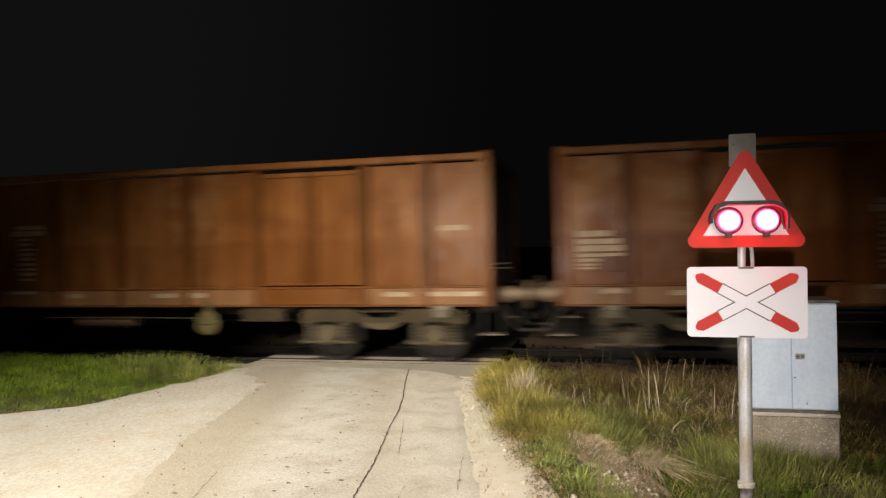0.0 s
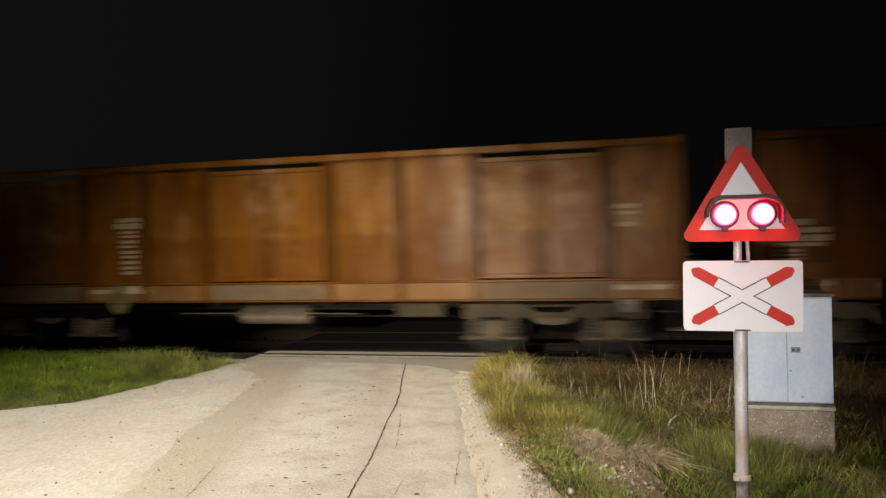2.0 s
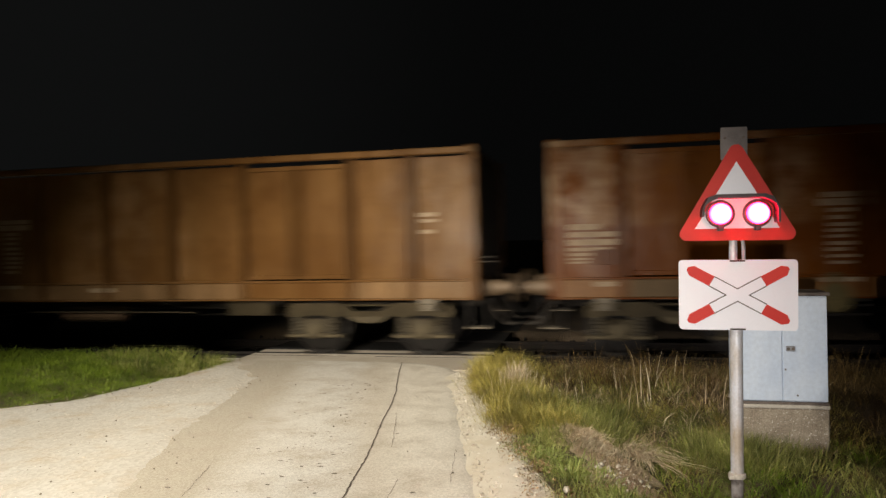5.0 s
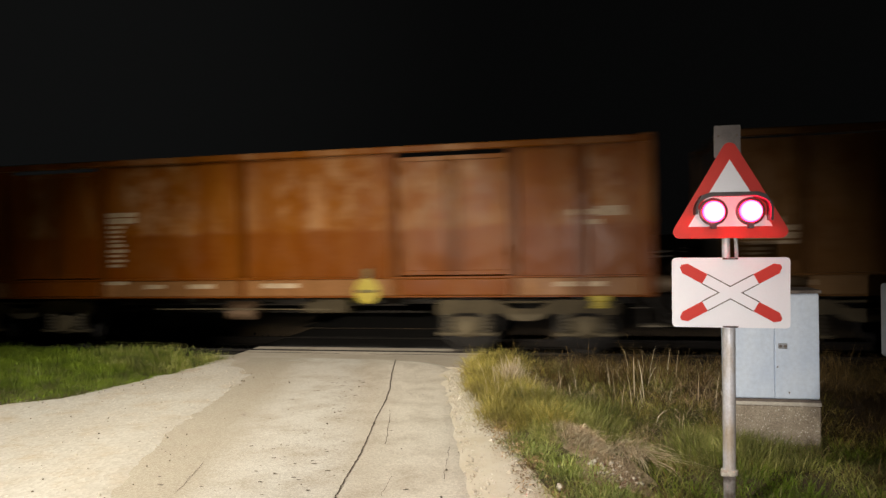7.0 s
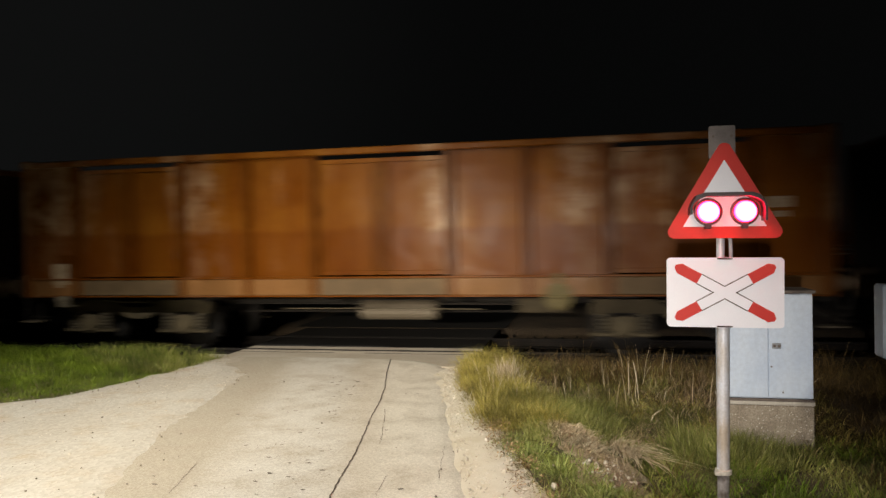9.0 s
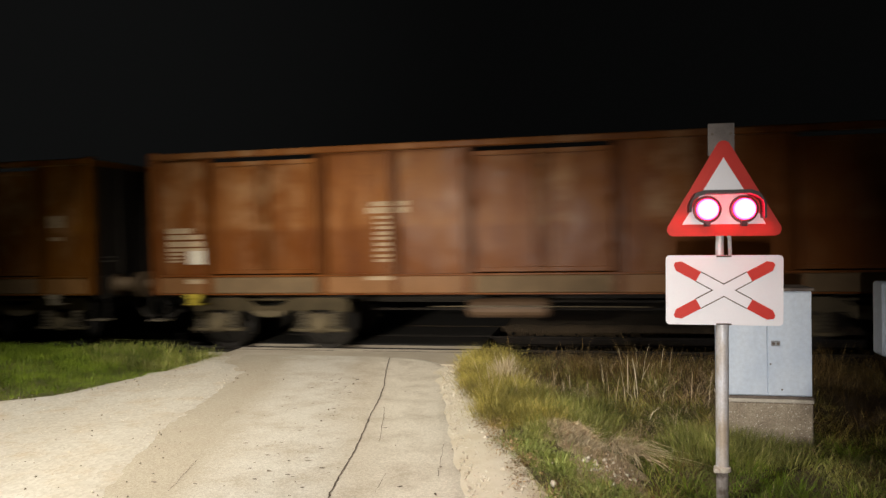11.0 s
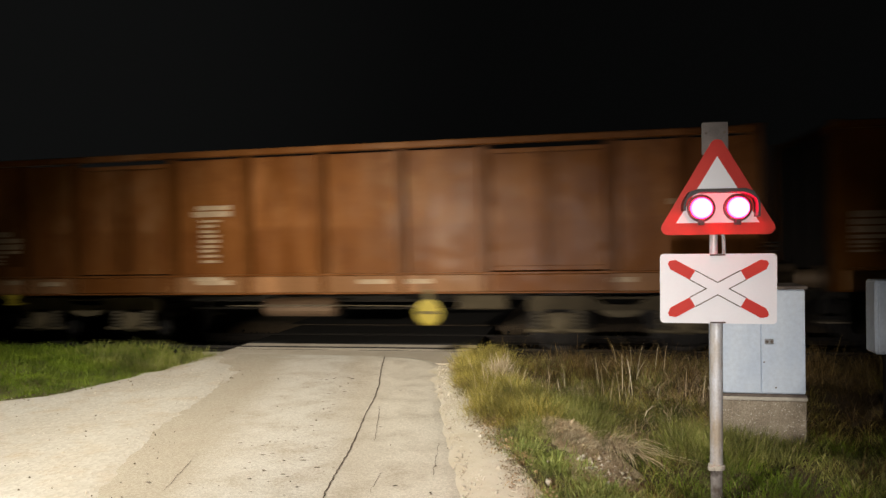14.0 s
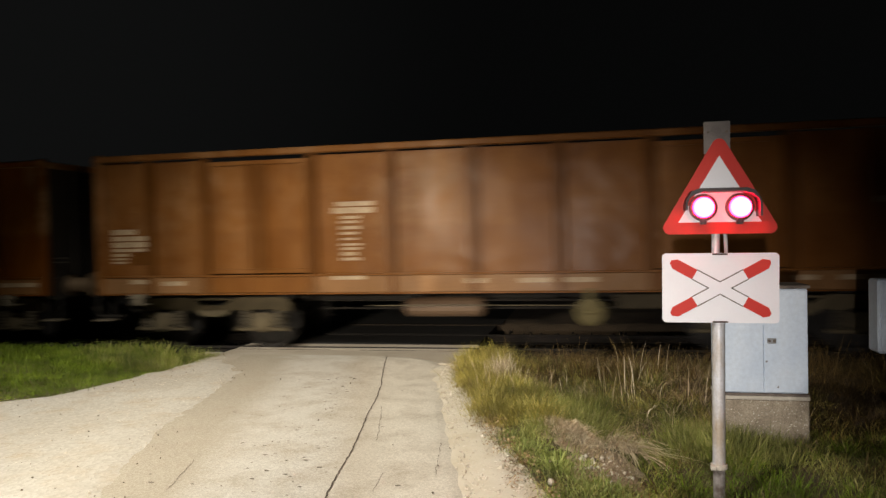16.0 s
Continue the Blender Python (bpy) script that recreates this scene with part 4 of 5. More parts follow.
def build_cabinet():
    cab = tagged(new("relay_cabinet"), "pale blue-grey steel relay cabinet on a concrete plinth", "electrical cabinet")
    cab.matrix_basis = pose(1.645, 7.0, -0.30)
    z0 = 0.30
    bm = bmesh.new()
    box(bm, -0.395, 0.395, 0.02, 0.40, 0.246 + z0, 1.235 + z0, 0.006)
    part("body", bm, CABINET, cab)
    for x0, x1 in ((-0.39, 0.003), (0.009, 0.392)):
        bm = bmesh.new()
        box(bm, x0, x1, 0.0, 0.022, 0.256 + z0, 1.225 + z0, 0.005)
        door = part("door", bm, CABINET, cab, "closed painted steel door")
        if x0 > 0:
            bm = bmesh.new()
            box(bm, 0.035, 0.115, -0.012, -0.001, 0.722 + z0, 0.772 + z0, 0.006)
            lock = part("lock_plate", bm, LOCK_GREY, door, "small grey lock plate")
            for x in (0.055, 0.095):
                bm = bmesh.new()
                turned(bm, [(0.0, 0.013), (0.006, 0.013)], pose(x, -0.013, 0.747 + z0, 0, 0, -90), 12)
                part("lock", bm, CABINET_EDGE, lock)
            for x, z in ((0.03, 0.55), (0.13, 0.31)):
                bm = bmesh.new()
                turned(bm, [(0.0, 0.008), (0.004, 0.006)], pose(x, -0.001, z + z0, 0, 0, -90), 8)
                part("rivet", bm, CABINET_EDGE, door)
    bm = bmesh.new()
    box(bm, -0.415, 0.415, -0.02, 0.42, 1.236 + z0, 1.268 + z0, 0.008)
    part("roof", bm, CABINET_EDGE, cab, "weathered thin roof edge")
    bm = bmesh.new()
    box(bm, -0.402, 0.402, -0.006, 0.41, 0.222 + z0, 0.246 + z0, 0.004)
    part("base_rail", bm, CABINET_EDGE, cab, "dirty dark joint above the plinth")
    bm = bmesh.new()
    box(bm, -0.405, 0.405, -0.012, 0.42, 0.186 + z0, 0.222 + z0, 0.006)
    part("plinth_cap", bm, PLINTH_CAP, cab, "pale smooth rim of the plinth")
    bm = bmesh.new()
    box(bm, -0.40, 0.40, -0.004, 0.41, -0.02, 0.186 + z0, 0.012)
    part("plinth", bm, PLINTH, cab, "washed concrete plinth with white pebbles")

    post = tagged(new("equipment_box"), "pale blue-grey equipment box on a short steel post", "electrical box")
    post.matrix_basis = pose(3.16, 7.6, -0.25)
    bm = bmesh.new()
    box(bm, -0.30, 0.30, 0.01, 0.26, 0.78, 1.52, 0.02)
    part("body", bm, CABINET, post)
    bm = bmesh.new()
    box(bm, -0.275, 0.275, -0.012, 0.009, 0.81, 1.49, 0.006)
    part("door", bm, CABINET, post, "closed flat door")
    for x in (-0.15, 0.15):
        bm = bmesh.new()
        box(bm, x - 0.03, x + 0.03, 0.10, 0.16, -0.02, 0.779, 0.004)
        part("leg", bm, UNDER, post)


# ---- wagons ----
HALF, SIDE, SILL, TOP = 6.34, 1.47, 0.94, 3.23
MESHES = {}


def shared(key, build, smooth=False):
    """A mesh that is built once for all wagons."""
    if key not in MESHES:
        bm = bmesh.new()
        build(bm)
        MESHES[key] = mesh_of(key[0], bm, smooth)
    return MESHES[key]


PLANS = {
    # posts and doorways, in metres from the wagon's tail end
    "plain": dict(posts=(0.99, 1.98, 3.80, 5.08, 6.34, 7.60, 8.88, 10.70, 11.69), doors=((2.06, 3.72), (8.96, 10.62))),
    "triple": dict(posts=(1.02, 2.96, 4.12, 5.25, 7.43, 8.56, 9.72, 11.66), doors=((1.11, 2.87), (5.34, 7.34), (9.81, 11.57))),
    "smooth": dict(posts=(0.99, 1.98, 3.80, 6.34, 8.88, 10.70, 11.69), doors=((2.06, 3.72), (8.96, 10.62))),
    "double": dict(posts=(1.02, 2.96, 4.12, 5.25, 6.34, 7.43, 8.56, 9.72, 11.66), doors=((1.11, 2.87), (9.81, 11.57))),
}


def bogie_frame(bm):
    """One cast side frame: a top beam that sags in the middle and a pair of legs beside each axle."""
    out = [(-1.38, 0.76), (-1.32, 0.86), (-0.46, 0.86), (-0.33, 0.80), (-0.20, 0.73), (0.20, 0.73), (0.33, 0.80), (0.46, 0.86), (1.32, 0.86), (1.38, 0.76),
           (1.36, 0.64), (1.24, 0.62), (1.20, 0.40), (1.10, 0.40), (1.10, 0.66), (0.70, 0.66), (0.70, 0.40), (0.60, 0.40), (0.53, 0.64), (0.36, 0.66), (0.22, 0.57), (0.10, 0.54),
           (-0.10, 0.54), (-0.22, 0.57), (-0.36, 0.66), (-0.53, 0.64), (-0.60, 0.40), (-0.70, 0.40), (-0.70, 0.66), (-1.10, 0.66), (-1.10, 0.40), (-1.20, 0.40), (-1.24, 0.62), (-1.36, 0.64)]
    prism(bm, out, -0.05, 0.05)
    box(bm, -0.36, 0.36, -0.09, -0.045, 0.815, 0.85, 0.01)


def spring(bm):
    """One coil spring, its coils as a wavy surface."""
    prof = [(0.37, 0.075)]
    for k in range(5):
        prof += [(0.380 + k * 0.056, 0.092), (0.400 + k * 0.056, 0.092), (0.412 + k * 0.056, 0.080)]
    turned(bm, prof, pose(0, 0, 0, 0, -90), 12)


def wheelset(bm):
    for s in (-1, 1):
        turned(bm, [(s * 0.67, 0.19), (s * 0.68, 0.485), (s * 0.715, 0.49), (s * 0.725, 0.462), (s * 0.80, 0.458), (s * 0.805, 0.40), (s * 0.77, 0.37), (s * 0.765, 0.17), (s * 0.83, 0.13)], pose(0, 0, 0, 0, 0, 90), 32)
        for k in range(4):
            a = math.pi / 2 * k
            box(bm, -0.03, 0.03, -0.012, 0.012, 0.0, 0.12, 0, pose(0.27 * math.cos(a), s * 0.775, 0.27 * math.sin(a), 0, -math.degrees(a), 0))
    turned(bm, [(-0.98, 0.07), (0.98, 0.07)], pose(0, 0, 0, 0, 0, 90), 14)


def axle_box(bm):
    turned(bm, [(-0.04, 0.15), (0.03, 0.17), (0.06, 0.13), (0.08, 0.12), (0.085, 0.02)], pose(0, 0, 0, 0, 0, -90), 18)
    box(bm, -0.20, 0.20, -0.02, 0.06, -0.06, 0.14, 0.02)


def buffer_shape(bm):
    turned(bm, [(0.0, 0.19), (0.03, 0.19), (0.035, 0.135), (0.30, 0.125), (0.305, 0.095), (0.455, 0.09), (0.46, 0.22), (0.485, 0.225), (0.497, 0.12)], None, 22)


def end_rows(seed):
    """Rows of small print beside the wagon's end: plain bars."""
    r = random.Random(seed)
    rows, z = [], 2.02
    for w, h in ((0.44, 0.085), (0.66, 0.075), (0.70, 0.085), (0.64, 0.05), (0.30, 0.045), (0.27, 0.03), (0.27, 0.03)):
        rows.append((0.27, 0.27 + w * r.uniform(0.9, 1.05), z - h, z))
        z -= h + r.uniform(0.018, 0.034)
    rows.append((0.62, 0.92, 1.12, 1.19))
    return rows


def list_rows(seed, x):
    r = random.Random(seed)
    rows = [(x, x + 0.58, 2.29, 2.36), (x - 0.06, x + 0.58, 2.18, 2.27)]
    z = 2.14
    for k in range(9):
        h = r.uniform(0.035, 0.055)
        rows.append((x + 0.04 + r.uniform(0, 0.03), x + 0.34 + r.uniform(-0.05, 0.05), z - h, z))
        z -= h + r.uniform(0.03, 0.05)
    rows.append((x - 0.08, x + 0.42, 1.16, 1.22))
    return rows


def build_wagon(plan, paint, label, marks):
    """An open high-sided bogie wagon about its middle, rail top at z = 0, x along the track."""
    p = PLANS[plan]
    paint, dull, sill = paint
    w = tagged(new("freight_wagon"), label, "freight wagon", "wagons of the goods train")
    inner = -SIDE + 0.075

    def both(name, key, build, material, lab="", smooth=False):
        me = shared(key, build, smooth)
        near = put(name, me, material, w, lab)
        put(name, me, material, w, lab, pose(0, 0, 0, 0, 0, 180))
        return near

    def slab(x0, x1, y0, y1, z0, z1, bevel=0.0):
        return lambda bm: box(bm, x0, x1, y0, y1, z0, z1, bevel)

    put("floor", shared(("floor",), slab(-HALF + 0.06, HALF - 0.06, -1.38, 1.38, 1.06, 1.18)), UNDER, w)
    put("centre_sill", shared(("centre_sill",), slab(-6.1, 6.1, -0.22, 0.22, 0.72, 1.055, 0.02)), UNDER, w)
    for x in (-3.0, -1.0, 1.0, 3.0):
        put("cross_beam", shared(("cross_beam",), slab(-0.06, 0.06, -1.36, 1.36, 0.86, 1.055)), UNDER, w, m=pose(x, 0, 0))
    both("side_sill", ("side_sill",), slab(-HALF, HALF, -SIDE + 0.02, -SIDE + 0.07, SILL + 0.018, 1.222, 0.01), sill)
    both("sill_flange", ("sill_flange",), slab(-HALF, HALF, -SIDE, -SIDE + 0.10, 1.222, 1.252, 0.006), paint)
    both("sill_flange", ("sill_flange", 2), slab(-HALF, HALF, -SIDE + 0.005, -SIDE + 0.12, SILL - 0.004, SILL + 0.018, 0.004), paint)
    both("top_rail", ("top_rail",), lambda bm: box(bm, -HALF, HALF, -SIDE - 0.012, -SIDE + 0.10, 3.125, TOP, 0.018), paint, "bent worn top rail")
    edges = sorted([0.06, 2 * HALF - 0.06] + [e for e in p["posts"]])
    doors = p["doors"]
    for x0, x1 in zip(edges, edges[1:]):
        if any(a > x0 - 0.05 and b < x1 + 0.05 for a, b in doors):
            continue
        top = 3.10 if plan == "plain" else 3.13
        both("side_panel", ("side_panel", plan, round(x0, 2)), slab(x0 - HALF - 0.02, x1 - HALF + 0.02, inner, inner + 0.02, 1.235, top), paint)
    for x in p["posts"]:
        me = shared(("side_post",), lambda bm: prism(bm, [(-0.085, 0.0), (-0.05, 0.068), (0.05, 0.068), (0.085, 0.0)], SILL + 0.03, 3.12, pose(0, 0, 0, 90)))
        for s in (1, -1):
            put("side_post", me, dull, w, m=pose(s * (x - HALF), s * inner, 0, 0, 0, 0 if s > 0 else 180))
    for a, b in doors:
        mid = (a + b) / 2
        for x0, x1, flip in ((a, mid - 0.012, 1), (mid + 0.012, b, -1)):

            def leaf_shape(bm, x0=x0 - HALF, x1=x1 - HALF, flip=flip):
                z0, z1 = 1.27, 3.06
                y = inner - 0.005
                box(bm, x0, x1, y, y + 0.018, z0, z1)
                box(bm, x0, x1, y - 0.028, y, z0, z0 + 0.07, 0.006)
                box(bm, x0, x1, y - 0.028, y, z1 - 0.07, z1, 0.006)
                hx = x0 if flip > 0 else x1 - 0.07
                box(bm, hx, hx + 0.07, y - 0.03, y, z0 + 0.07, z1 - 0.07, 0.006)
                cx = x1 - 0.05 if flip > 0 else x0
                box(bm, cx, cx + 0.05, y - 0.024, y, z0 + 0.07, z1 - 0.07, 0.006)
                for z in (1.62, 2.30, 2.85):
                    turned(bm, [(-0.07, 0.022), (0.07, 0.022)], pose(hx + 0.035, y - 0.035, z, 0, 90), 8)

            def bar_shape(bm, x=(x1 - 0.10 if flip > 0 else x0 + 0.10) - HALF):
                tube(bm, [(x, inner - 0.05, 1.32), (x, inner - 0.05, 3.0)], 0.016, 6)

            for s in (1, -1):
                d = put("door_leaf", shared(("door_leaf", round(x0, 2)), leaf_shape), paint, w, "hinged steel side door", pose(0, 0, 0, 0, 0, 0 if s > 0 else 180))
                put("door_bar", shared(("door_bar", round(x0, 2)), bar_shape), dull, d)
        me = shared(("door_sill", round(b - a, 2)), lambda bm: (box(bm, 0, b - a, -0.055, 0.0, 0.965, 1.215, 0.01), box(bm, (b - a) / 2 - 0.04, (b - a) / 2 + 0.04, -0.075, -0.055, 0.98, 1.20, 0.006)))
        grim = paint if plan in ("plain", "smooth") else DOOR_DARK
        put("door_sill", me, grim, w, "grimy flap below the doors", pose(a - HALF, -SIDE + 0.058, 0))
        put("door_sill", me, grim, w, "grimy flap below the doors", pose(-(a - HALF), SIDE - 0.058, 0, 0, 0, 180))
    for s in (1, -1):
        turn = pose(0, 0, 0, 0, 0, 0 if s > 0 else 180)
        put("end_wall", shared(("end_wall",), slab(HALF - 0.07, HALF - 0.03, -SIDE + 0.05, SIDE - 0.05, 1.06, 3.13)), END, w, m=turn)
        put("end_rail", shared(("end_rail",), slab(HALF - 0.10, HALF, -SIDE + 0.1, SIDE - 0.1, 3.11, 3.215, 0.015)), paint, w, m=turn)
        for y in (-0.7, 0.0, 0.7):
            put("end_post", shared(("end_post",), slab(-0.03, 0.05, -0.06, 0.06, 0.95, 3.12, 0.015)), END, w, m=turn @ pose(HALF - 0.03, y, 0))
        for y in (-1, 1):
            put("corner_post", shared(("corner_post",), slab(-0.075, 0.075, -0.07, 0.07, 0.93, 3.255, 0.02)), paint, w, "pale dented corner post", turn @ pose(HALF - 0.07, y * (SIDE - 0.065), 0))
            put("buffer", shared(("buffer",), buffer_shape, False), BUFFER, w, "round buffer with a bare metal shank", turn @ pose(HALF - 0.005, y * 0.875, 1.08))
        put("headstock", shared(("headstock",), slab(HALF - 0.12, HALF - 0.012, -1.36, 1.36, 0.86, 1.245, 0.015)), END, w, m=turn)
        put("coupling", shared(("coupling",), lambda bm: (box(bm, HALF - 0.02, HALF + 0.22, -0.04, 0.04, 0.98, 1.08, 0.015), tube(bm, [(HALF + 0.18, -0.06, 1.03), (HALF + 0.30, -0.07, 0.80), (HALF + 0.46, -0.06, 0.62), (HALF + 0.46, 0.06, 0.62), (HALF + 0.30, 0.07, 0.80), (HALF + 0.18, 0.06, 1.03)], 0.026))), UNDER, w, "screw coupling", turn)
        for y in (-0.45, 0.45):
            put("brake_hose", shared(("brake_hose",), lambda bm: tube(bm, [(HALF + 0.45 * u, 0, 0.88 - 0.42 * math.sin(math.pi * min(1.0, u * 0.62))) for u in (0, 0.15, 0.3, 0.45, 0.6, 0.8, 1.0)], 0.028)), HOSE, w, "hanging brake hose", turn @ pose(0, y, 0))
        put("grab_rail", shared(("grab_rail",), lambda bm: tube(bm, [(HALF, 0, 1.56), (HALF + 0.20, 0, 1.57), (HALF + 0.22, 0, 1.50), (HALF, 0, 1.49)], 0.014)), HOSE, w, "bent hand rail", turn @ pose(0, -1.22, 0))
        for y in (-1, 1):
            lit = marks.get("step_" + ("head" if s * 1 > 0 else "tail"), PALE_STEEL)
            put("step", shared(("step",), lambda bm: (box(bm, -0.14, 0.14, -0.05, 0.0, 0.88, 0.955, 0.008), box(bm, -0.09, 0.09, -0.05, 0.0, 0.79, 0.88, 0.01), box(bm, -0.13, 0.13, -0.04, 0.16, 0.775, 0.795, 0.005))), lit, w, "footstep bracket under the sill",
                turn @ pose(HALF - 0.76, y * (SIDE - 0.02), 0, 0, 0, 0 if y < 0 else 180))
            tread = put("shunter_step", shared(("shunter_step",), lambda bm: box(bm, -0.16, 0.16, -0.12, 0.12, 0.50, 0.525, 0.005)), PALE_STEEL, w, "bare steel footstep at the corner",
                turn @ pose(HALF - 0.02, y * (SIDE - 0.18), 0))
            for x in (-0.135, 0.135):
                put("strap", shared(("strap",), lambda bm: box(bm, -0.015, 0.015, -0.02, 0.02, 0.526, 0.95)), UNDER, tread, m=pose(x, 0, 0))
    # running gear
    for x in (-4.48, 4.48):
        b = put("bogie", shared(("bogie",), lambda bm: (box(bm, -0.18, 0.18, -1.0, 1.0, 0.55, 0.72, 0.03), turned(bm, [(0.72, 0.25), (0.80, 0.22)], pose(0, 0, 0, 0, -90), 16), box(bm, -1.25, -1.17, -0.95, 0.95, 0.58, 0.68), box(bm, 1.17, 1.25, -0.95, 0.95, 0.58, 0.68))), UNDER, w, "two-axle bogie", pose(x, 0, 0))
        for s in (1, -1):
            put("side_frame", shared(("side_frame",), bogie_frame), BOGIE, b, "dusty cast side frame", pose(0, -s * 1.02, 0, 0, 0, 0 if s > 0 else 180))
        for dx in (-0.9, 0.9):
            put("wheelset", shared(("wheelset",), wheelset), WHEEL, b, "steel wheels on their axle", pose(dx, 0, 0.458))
            for s in (1, -1):
                put("spring_seat", shared(("spring_seat",), slab(-0.46, 0.46, -0.10, 0.02, 0.31, 0.37, 0.015)), BOGIE, b, "", pose(dx, -s * 1.02, 0, 0, 0, 0 if s > 0 else 180))
                for sx in (-0.30, 0.30):
                    put("spring", shared(("spring",), spring), SPRING, b, "coil spring", pose(dx + sx, -s * 1.07, 0))
                put("axle_box", shared(("axle_box",), axle_box), BOGIE, b, "round axle box", pose(dx, -s * 1.10, 0.458, 0, 0, 0 if s > 0 else 180))
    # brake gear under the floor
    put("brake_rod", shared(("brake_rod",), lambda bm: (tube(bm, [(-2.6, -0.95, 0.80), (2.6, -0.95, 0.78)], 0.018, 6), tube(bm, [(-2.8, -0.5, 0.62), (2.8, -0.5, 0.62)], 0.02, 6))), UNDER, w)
    put("brake_rod", shared(("brake_rod", 2), lambda bm: tube(bm, [(-1.7, -1.24, 0.735), (-0.4, -1.24, 0.74), (1.5, -1.24, 0.73)], 0.010, 6)), BOGIE, w, "thin bare steel rod")
    tank = marks.get("tank", 5.8)
    put("air_tank", shared(("air_tank",), lambda bm: turned(bm, [(-0.63, 0.05), (-0.61, 0.12), (-0.56, 0.155), (0.56, 0.155), (0.61, 0.12), (0.63, 0.05)], None, 18)), marks.get("tank_paint", TANK), w, "round brake air tank", pose(tank - HALF, -1.05, 0.70) @ Matrix.Diagonal((marks.get("tank_length", 1.0), 1, 1, 1)))
    for dx in (-0.37 * marks.get("tank_length", 1.0), 0.37 * marks.get("tank_length", 1.0)):
        put("tank_strap", shared(("tank_strap",), slab(-0.03, 0.03, -0.03, 0.03, 0.0, 0.28)), UNDER, w, m=pose(tank + dx - HALF, -1.05, 0.80))
    put("brake_box", shared(("brake_box",), slab(-0.38, 0.38, -0.14, 0.14, 0.66, 0.88, 0.02)), BOGIE, w, "box of the brake valve", pose(marks.get("valve", 8.75) - HALF, -0.95, 0))
    for x, z, col in marks.get("discs", ()):
        d = put("brake_disc", shared(("brake_disc",), lambda bm: turned(bm, [(0.0, 0.10), (0.006, 0.19), (0.022, 0.20), (0.03, 0.16), (0.03, 0.05)], pose(0, 0, 0, 0, 0, -90), 24)), col, w, "round brake changeover plate", pose(x - HALF, -SIDE - 0.008, z))
        put("lever", shared(("lever",), lambda bm: (box(bm, -0.15, 0.15, -0.05, -0.03, -0.02, 0.02, 0.004), box(bm, -0.05, 0.05, -0.01, 0.03, 0.0, 0.34))), OLIVE, d)
    # markings, bar by bar
    k = marks.get("seed", 1)
    flat, low = -SIDE + 0.071, -SIDE + 0.016

    def bar(a, b, c, e, y):
        me = shared(("marking", round(b - a, 2), round(e - c, 2)), slab(-(b - a) / 2, (b - a) / 2, -0.003, 0.002, 0, e - c))
        put("marking", me, MARK, w, "faded white print", pose((a + b) / 2 - HALF, y, c))

    if marks.get("end_print", True):
        for row in end_rows(k):
            bar(*row, flat if row[2] > 1.25 else low)
    plate = marks.get("plate", dull)
    put("data_plate", shared(("data_plate",), slab(-0.15, 0.15, -0.006, 0.002, 0, 0.22, 0.004)), plate, w, "small painted data plate", pose(0.78 - HALF, flat, 1.43))
    if marks.get("list", 0):
        for row in list_rows(k, marks["list"]):
            bar(*row, flat if row[2] > 1.25 else low)
    for a, b in marks.get("sill", ((1.55, 1.95), (7.0, 7.35), (11.75, 12.5))):
        bar(a, b, 1.09, 1.16, low)
    for row in marks.get("head", ()):
        bar(*row, flat if row[2] > 1.25 else low)
    return w


def wagon_paints(name, paint, faded, rust, shift, tide=0.0, smears=0.0):
    """The paint of the sheets, and the duller paint left on the posts."""
    dull = [tuple(v * 0.68 for v in c) for c in (paint, paint, rust)]
    sill = tuple(v * 0.55 + w for v, w in zip(faded, (0.050, 0.036, 0.022)))
    light = tuple(v * 0.85 + w for v, w in zip(faded, (0.080, 0.060, 0.040)))
    return wagon_paint(name, paint, faded, rust, shift, tide, smears), wagon_paint(name + "_posts", *dull, shift + 2), wagon_paint(name + "_sill", sill, light, sill, shift + 5)


PINK = wagon_paints("wagon_brown_pink", (0.1430, 0.0536, 0.0129), (0.2110, 0.0864, 0.0273), (0.0940, 0.0295, 0.0072), 1, 0.5, 0.25)
ORANGE = wagon_paints("wagon_orange_brown", (0.1389, 0.0427, 0.0038), (0.1940, 0.0730, 0.0077), (0.1007, 0.0246, 0.0016), 4, 0.75, 0.85)
OCHRE = wagon_paints("wagon_ochre", (0.1320, 0.0489, 0.0050), (0.1950, 0.0811, 0.0110), (0.0920, 0.0281, 0.0022), 7, 0.6, 0.6)
RED = wagon_paints("wagon_red_brown", (0.1520, 0.0441, 0.0024), (0.1852, 0.0630, 0.0055), (0.1235, 0.0294, 0.0018), 11, 0.85, 0.5)
GREY = wagon_paints("wagon_grey_brown", (0.118, 0.0560, 0.0170), (0.168, 0.0870, 0.0290), (0.082, 0.0340, 0.0085), 15, 0.25, 0.3)
ROSE = wagon_paints("wagon_rose_brown", (0.1340, 0.0446, 0.0104), (0.1970, 0.0788, 0.0221), (0.0920, 0.0259, 0.0059), 19, 0.65, 0.55)
BROWN = wagon_paints("wagon_brown", (0.1480, 0.0580, 0.0140), (0.2000, 0.0880, 0.0260), (0.1050, 0.0375, 0.0075), 23, 0.45, 0.3)

WAGONS = []


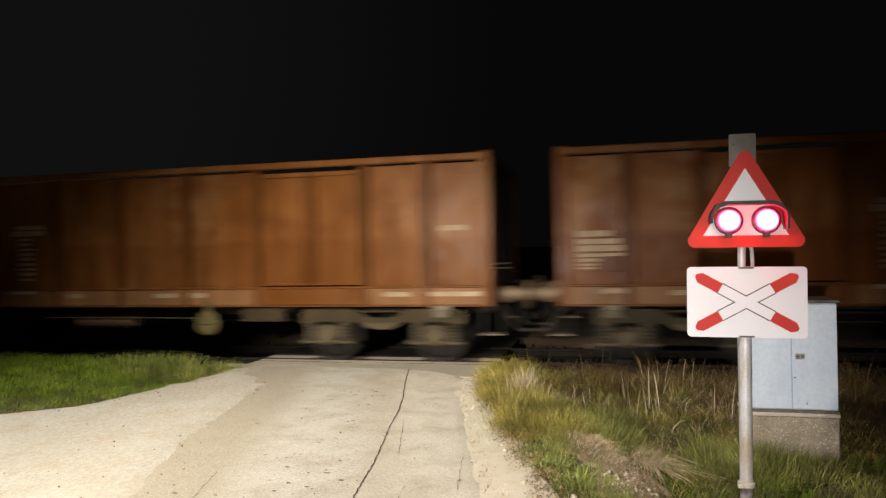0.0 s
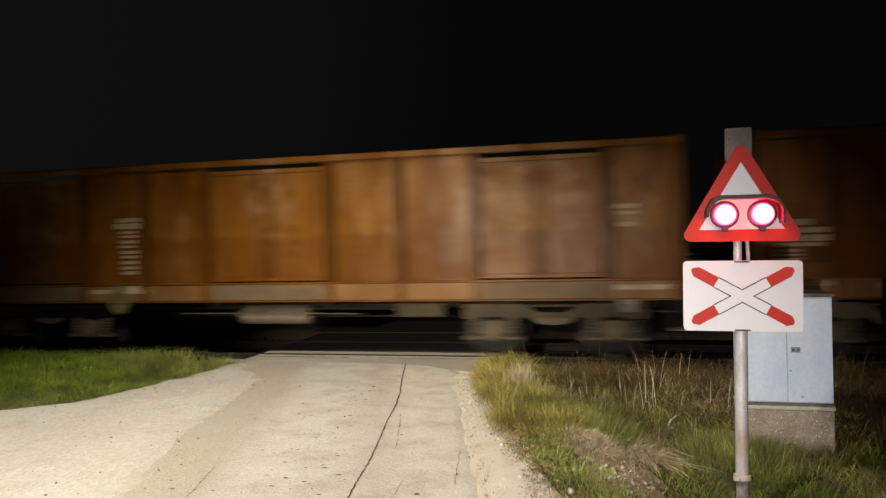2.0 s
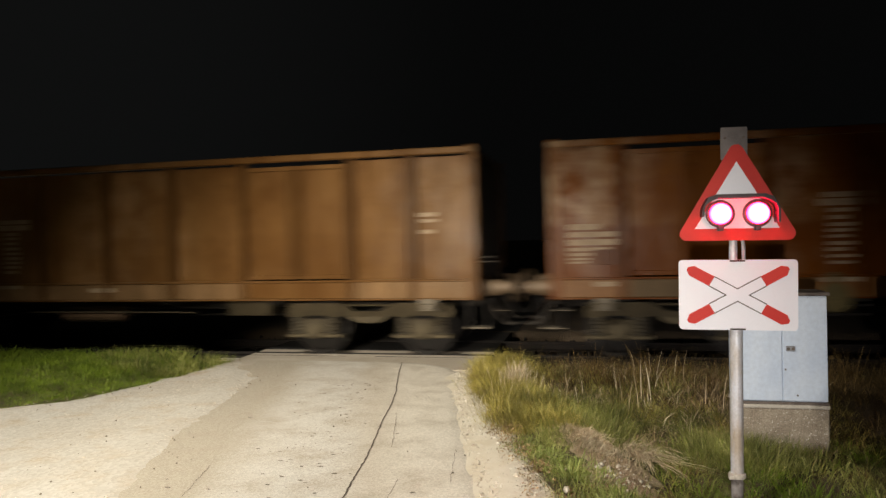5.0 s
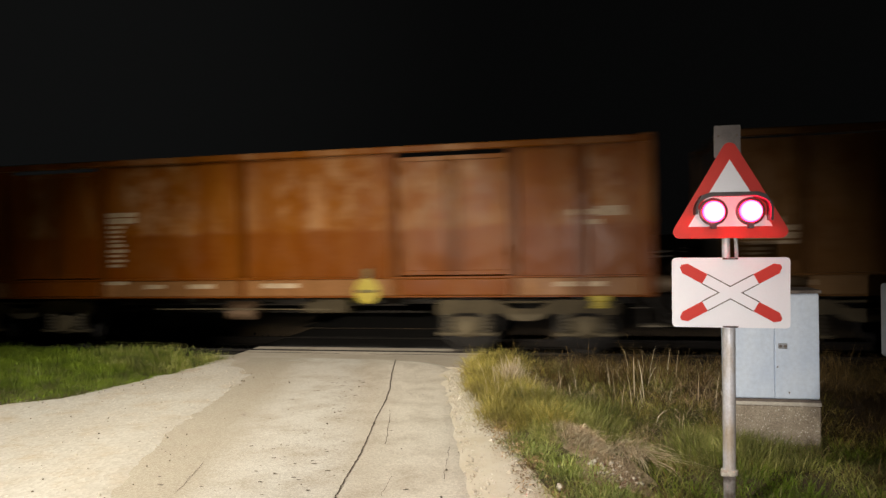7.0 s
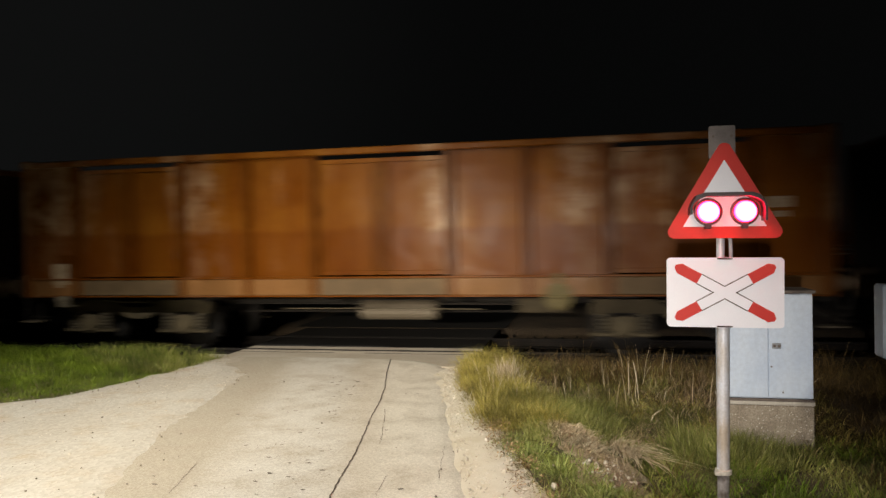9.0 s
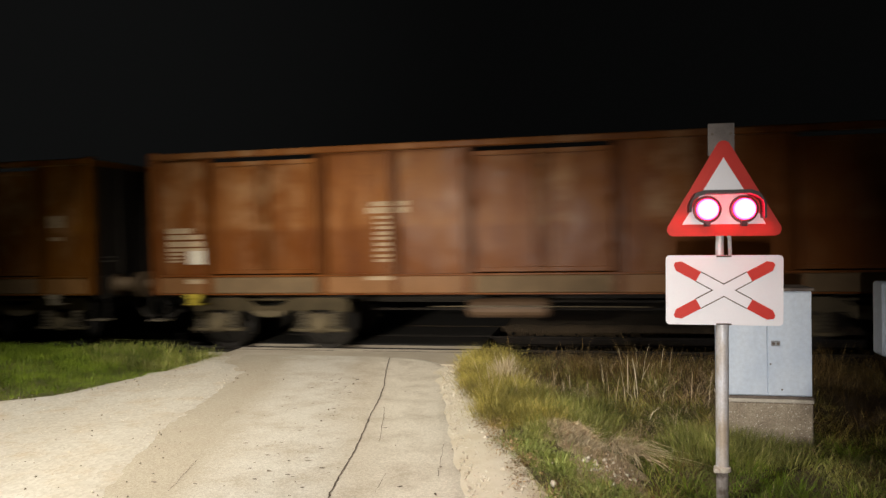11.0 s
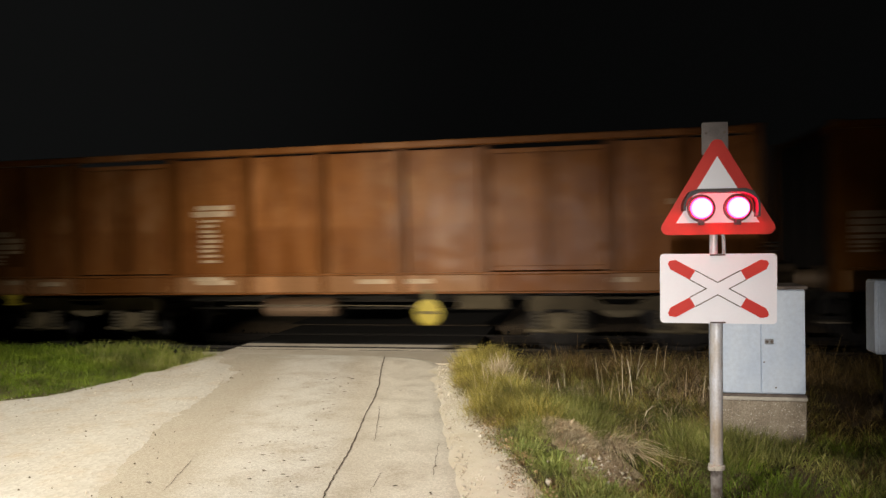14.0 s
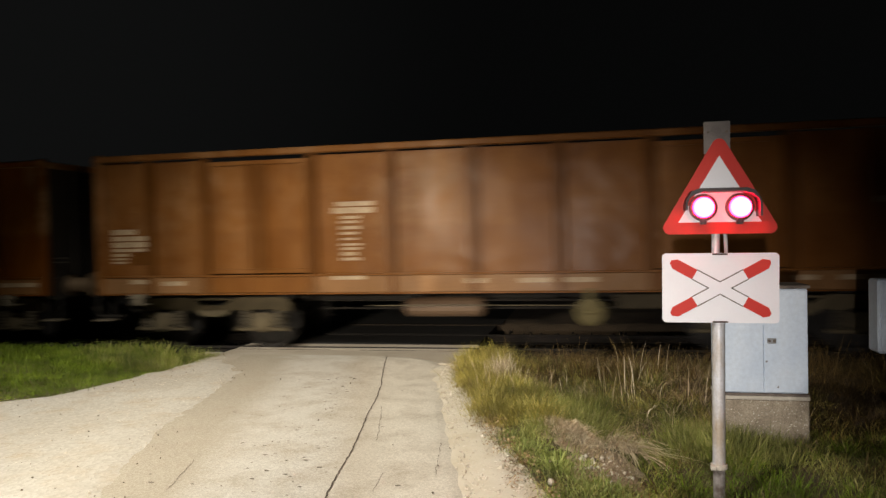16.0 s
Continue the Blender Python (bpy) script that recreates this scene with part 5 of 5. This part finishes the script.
def build_train():
    W = WAGONS
    hp = lambda z: ((11.72, 12.05, z, z + 0.06), (11.80, 12.06, z - 0.09, z - 0.04), (11.80, 12.02, z - 0.26, z - 0.20))
    W.append((5.66, build_wagon("plain", ROSE, "open bogie wagon in dark rosy brown paint", dict(seed=2, list=4.2))))
    W.append((-8.0, build_wagon("plain", PINK, "open bogie wagon in faded pinkish brown paint", dict(seed=3, list=4.2, discs=((8.0, 0.68, OLIVE),), sill=((1.5, 1.9), (5.3, 5.6), (7.0, 7.4), (7.6, 7.95), (11.0, 11.4), (11.7, 12.55)), head=((11.9, 12.3, 2.08, 2.16),)))))
    W.append((-21.62, build_wagon("triple", OCHRE, "open bogie wagon in ochre-brown paint with three double doors", dict(seed=4, plate=PLATE, list=3.6, discs=((3.65, 0.95, OLIVE),), tank=6.3, tank_paint=PALE_STEEL, head=hp(2.25), sill=((3.1, 4.2), (11.75, 12.5))))))
    W.append((-35.2, build_wagon("triple", ORANGE, "open bogie wagon in orange-brown paint with pale smears", dict(seed=5, list=3.65, discs=((3.75, 0.95, OLIVE),), tank=6.7, head=((11.85, 12.3, 2.20, 2.25),), sill=((11.7, 12.5),)))))
    W.append((-48.95, build_wagon("plain", GREY, "open bogie wagon in pale grey-brown paint", dict(seed=6, list=4.2, sill=((0.6, 1.1), (6.0, 6.5)), head=hp(2.2)))))
    W.append((-62.57, build_wagon("smooth", RED, "open bogie wagon in rusty red-brown paint with smooth sides", dict(seed=7, list=3.85, discs=((8.45, 1.04, YELLOW),), step_head=YELLOW, step_tail=YELLOW, tank=6.15, tank_length=0.42, valve=7.6, head=((11.5, 12.0, 2.12, 2.20), (11.9, 12.28, 2.10, 2.24), (11.6, 11.95, 1.98, 2.05)), sill=((4.6, 4.95), (5.4, 5.85), (6.7, 7.3), (11.3, 12.0))))))
    W.append((-76.33, build_wagon("triple", ORANGE, "open bogie wagon in orange-brown paint with white smears", dict(seed=8, discs=((9.0, 0.94, OLIVE),), end_print=False, tank=6.5, tank_paint=PALE_STEEL, head=((0.55, 0.85, 1.15, 1.5), (0.6, 0.75, 1.10, 1.2), (11.8, 12.15, 2.15, 2.30), (11.85, 12.1, 2.02, 2.10)), sill=()))))
    W.append((-90.0, build_wagon("triple", ROSE, "open bogie wagon in rosy brown paint with two pale plates", dict(seed=9, plate=PLATE, list=3.75, step_tail=YELLOW, head=hp(2.2)))))
    W.append((-103.76, build_wagon("double", OCHRE, "open bogie wagon in ochre-brown paint with chalky smears", dict(seed=10, list=3.55, discs=((3.85, 1.0, OLIVE),), tank=6.0, head=((11.75, 12.1, 2.08, 2.28), (11.8, 12.05, 1.86, 1.92)), sill=((9.3, 9.7),)))))
    W.append((-117.33, build_wagon("plain", PINK, "open bogie wagon in faded brown paint with a yellow brake plate", dict(seed=11, list=4.2, discs=((8.0, 0.66, YELLOW),), step_head=YELLOW, step_tail=YELLOW, sill=((1.3, 1.7), (4.2, 4.8), (6.9, 7.4), (7.6, 8.05), (10.6, 11.0), (11.5, 12.3)), head=((11.5, 12.1, 2.18, 2.26), (11.9, 12.25, 2.14, 2.28), (11.65, 11.9, 2.06, 2.11))))))
    W.append((-130.95, build_wagon("plain", BROWN, "open bogie wagon in plain brown paint", dict(seed=12, list=4.2, discs=((8.0, 0.66, OLIVE),), sill=((1.2, 1.6), (6.2, 6.5), (7.0, 7.45), (7.65, 8.1), (10.6, 11.0), (11.3, 12.3)), head=((11.7, 12.1, 2.12, 2.20),)))))
    W.append((-144.6, build_wagon("triple", ORANGE, "open bogie wagon in dull orange-brown paint", dict(seed=13, list=3.65))))


def build_all():
    build_train()
    build_sign()
    build_cabinet()
    build_grass()
    build_stones()
    build_pebbles()
    build_track()
    build_ground()


def motions():
    """The goods train rolls past at some 30 km/h, slowing a little."""
    run = lambda t: 8.208 * t - 0.00765 * t * t
    stops = [k * 0.5 for k in range(33)]
    spins = [k / 15 for k in range(241)]
    for start, w in WAGONS:
        walk(w, [(t, pose(start + run(t), 11.63, 0)) for t in stops])
        for o in w.children_recursive:
            if o.name.startswith("wheelset"):
                at = o.matrix_basis.translation.copy()
                walk(o, [(t, pose(*at, 0, math.degrees(run(t) / 0.458), 0)) for t in spins])


build_all()
motions()
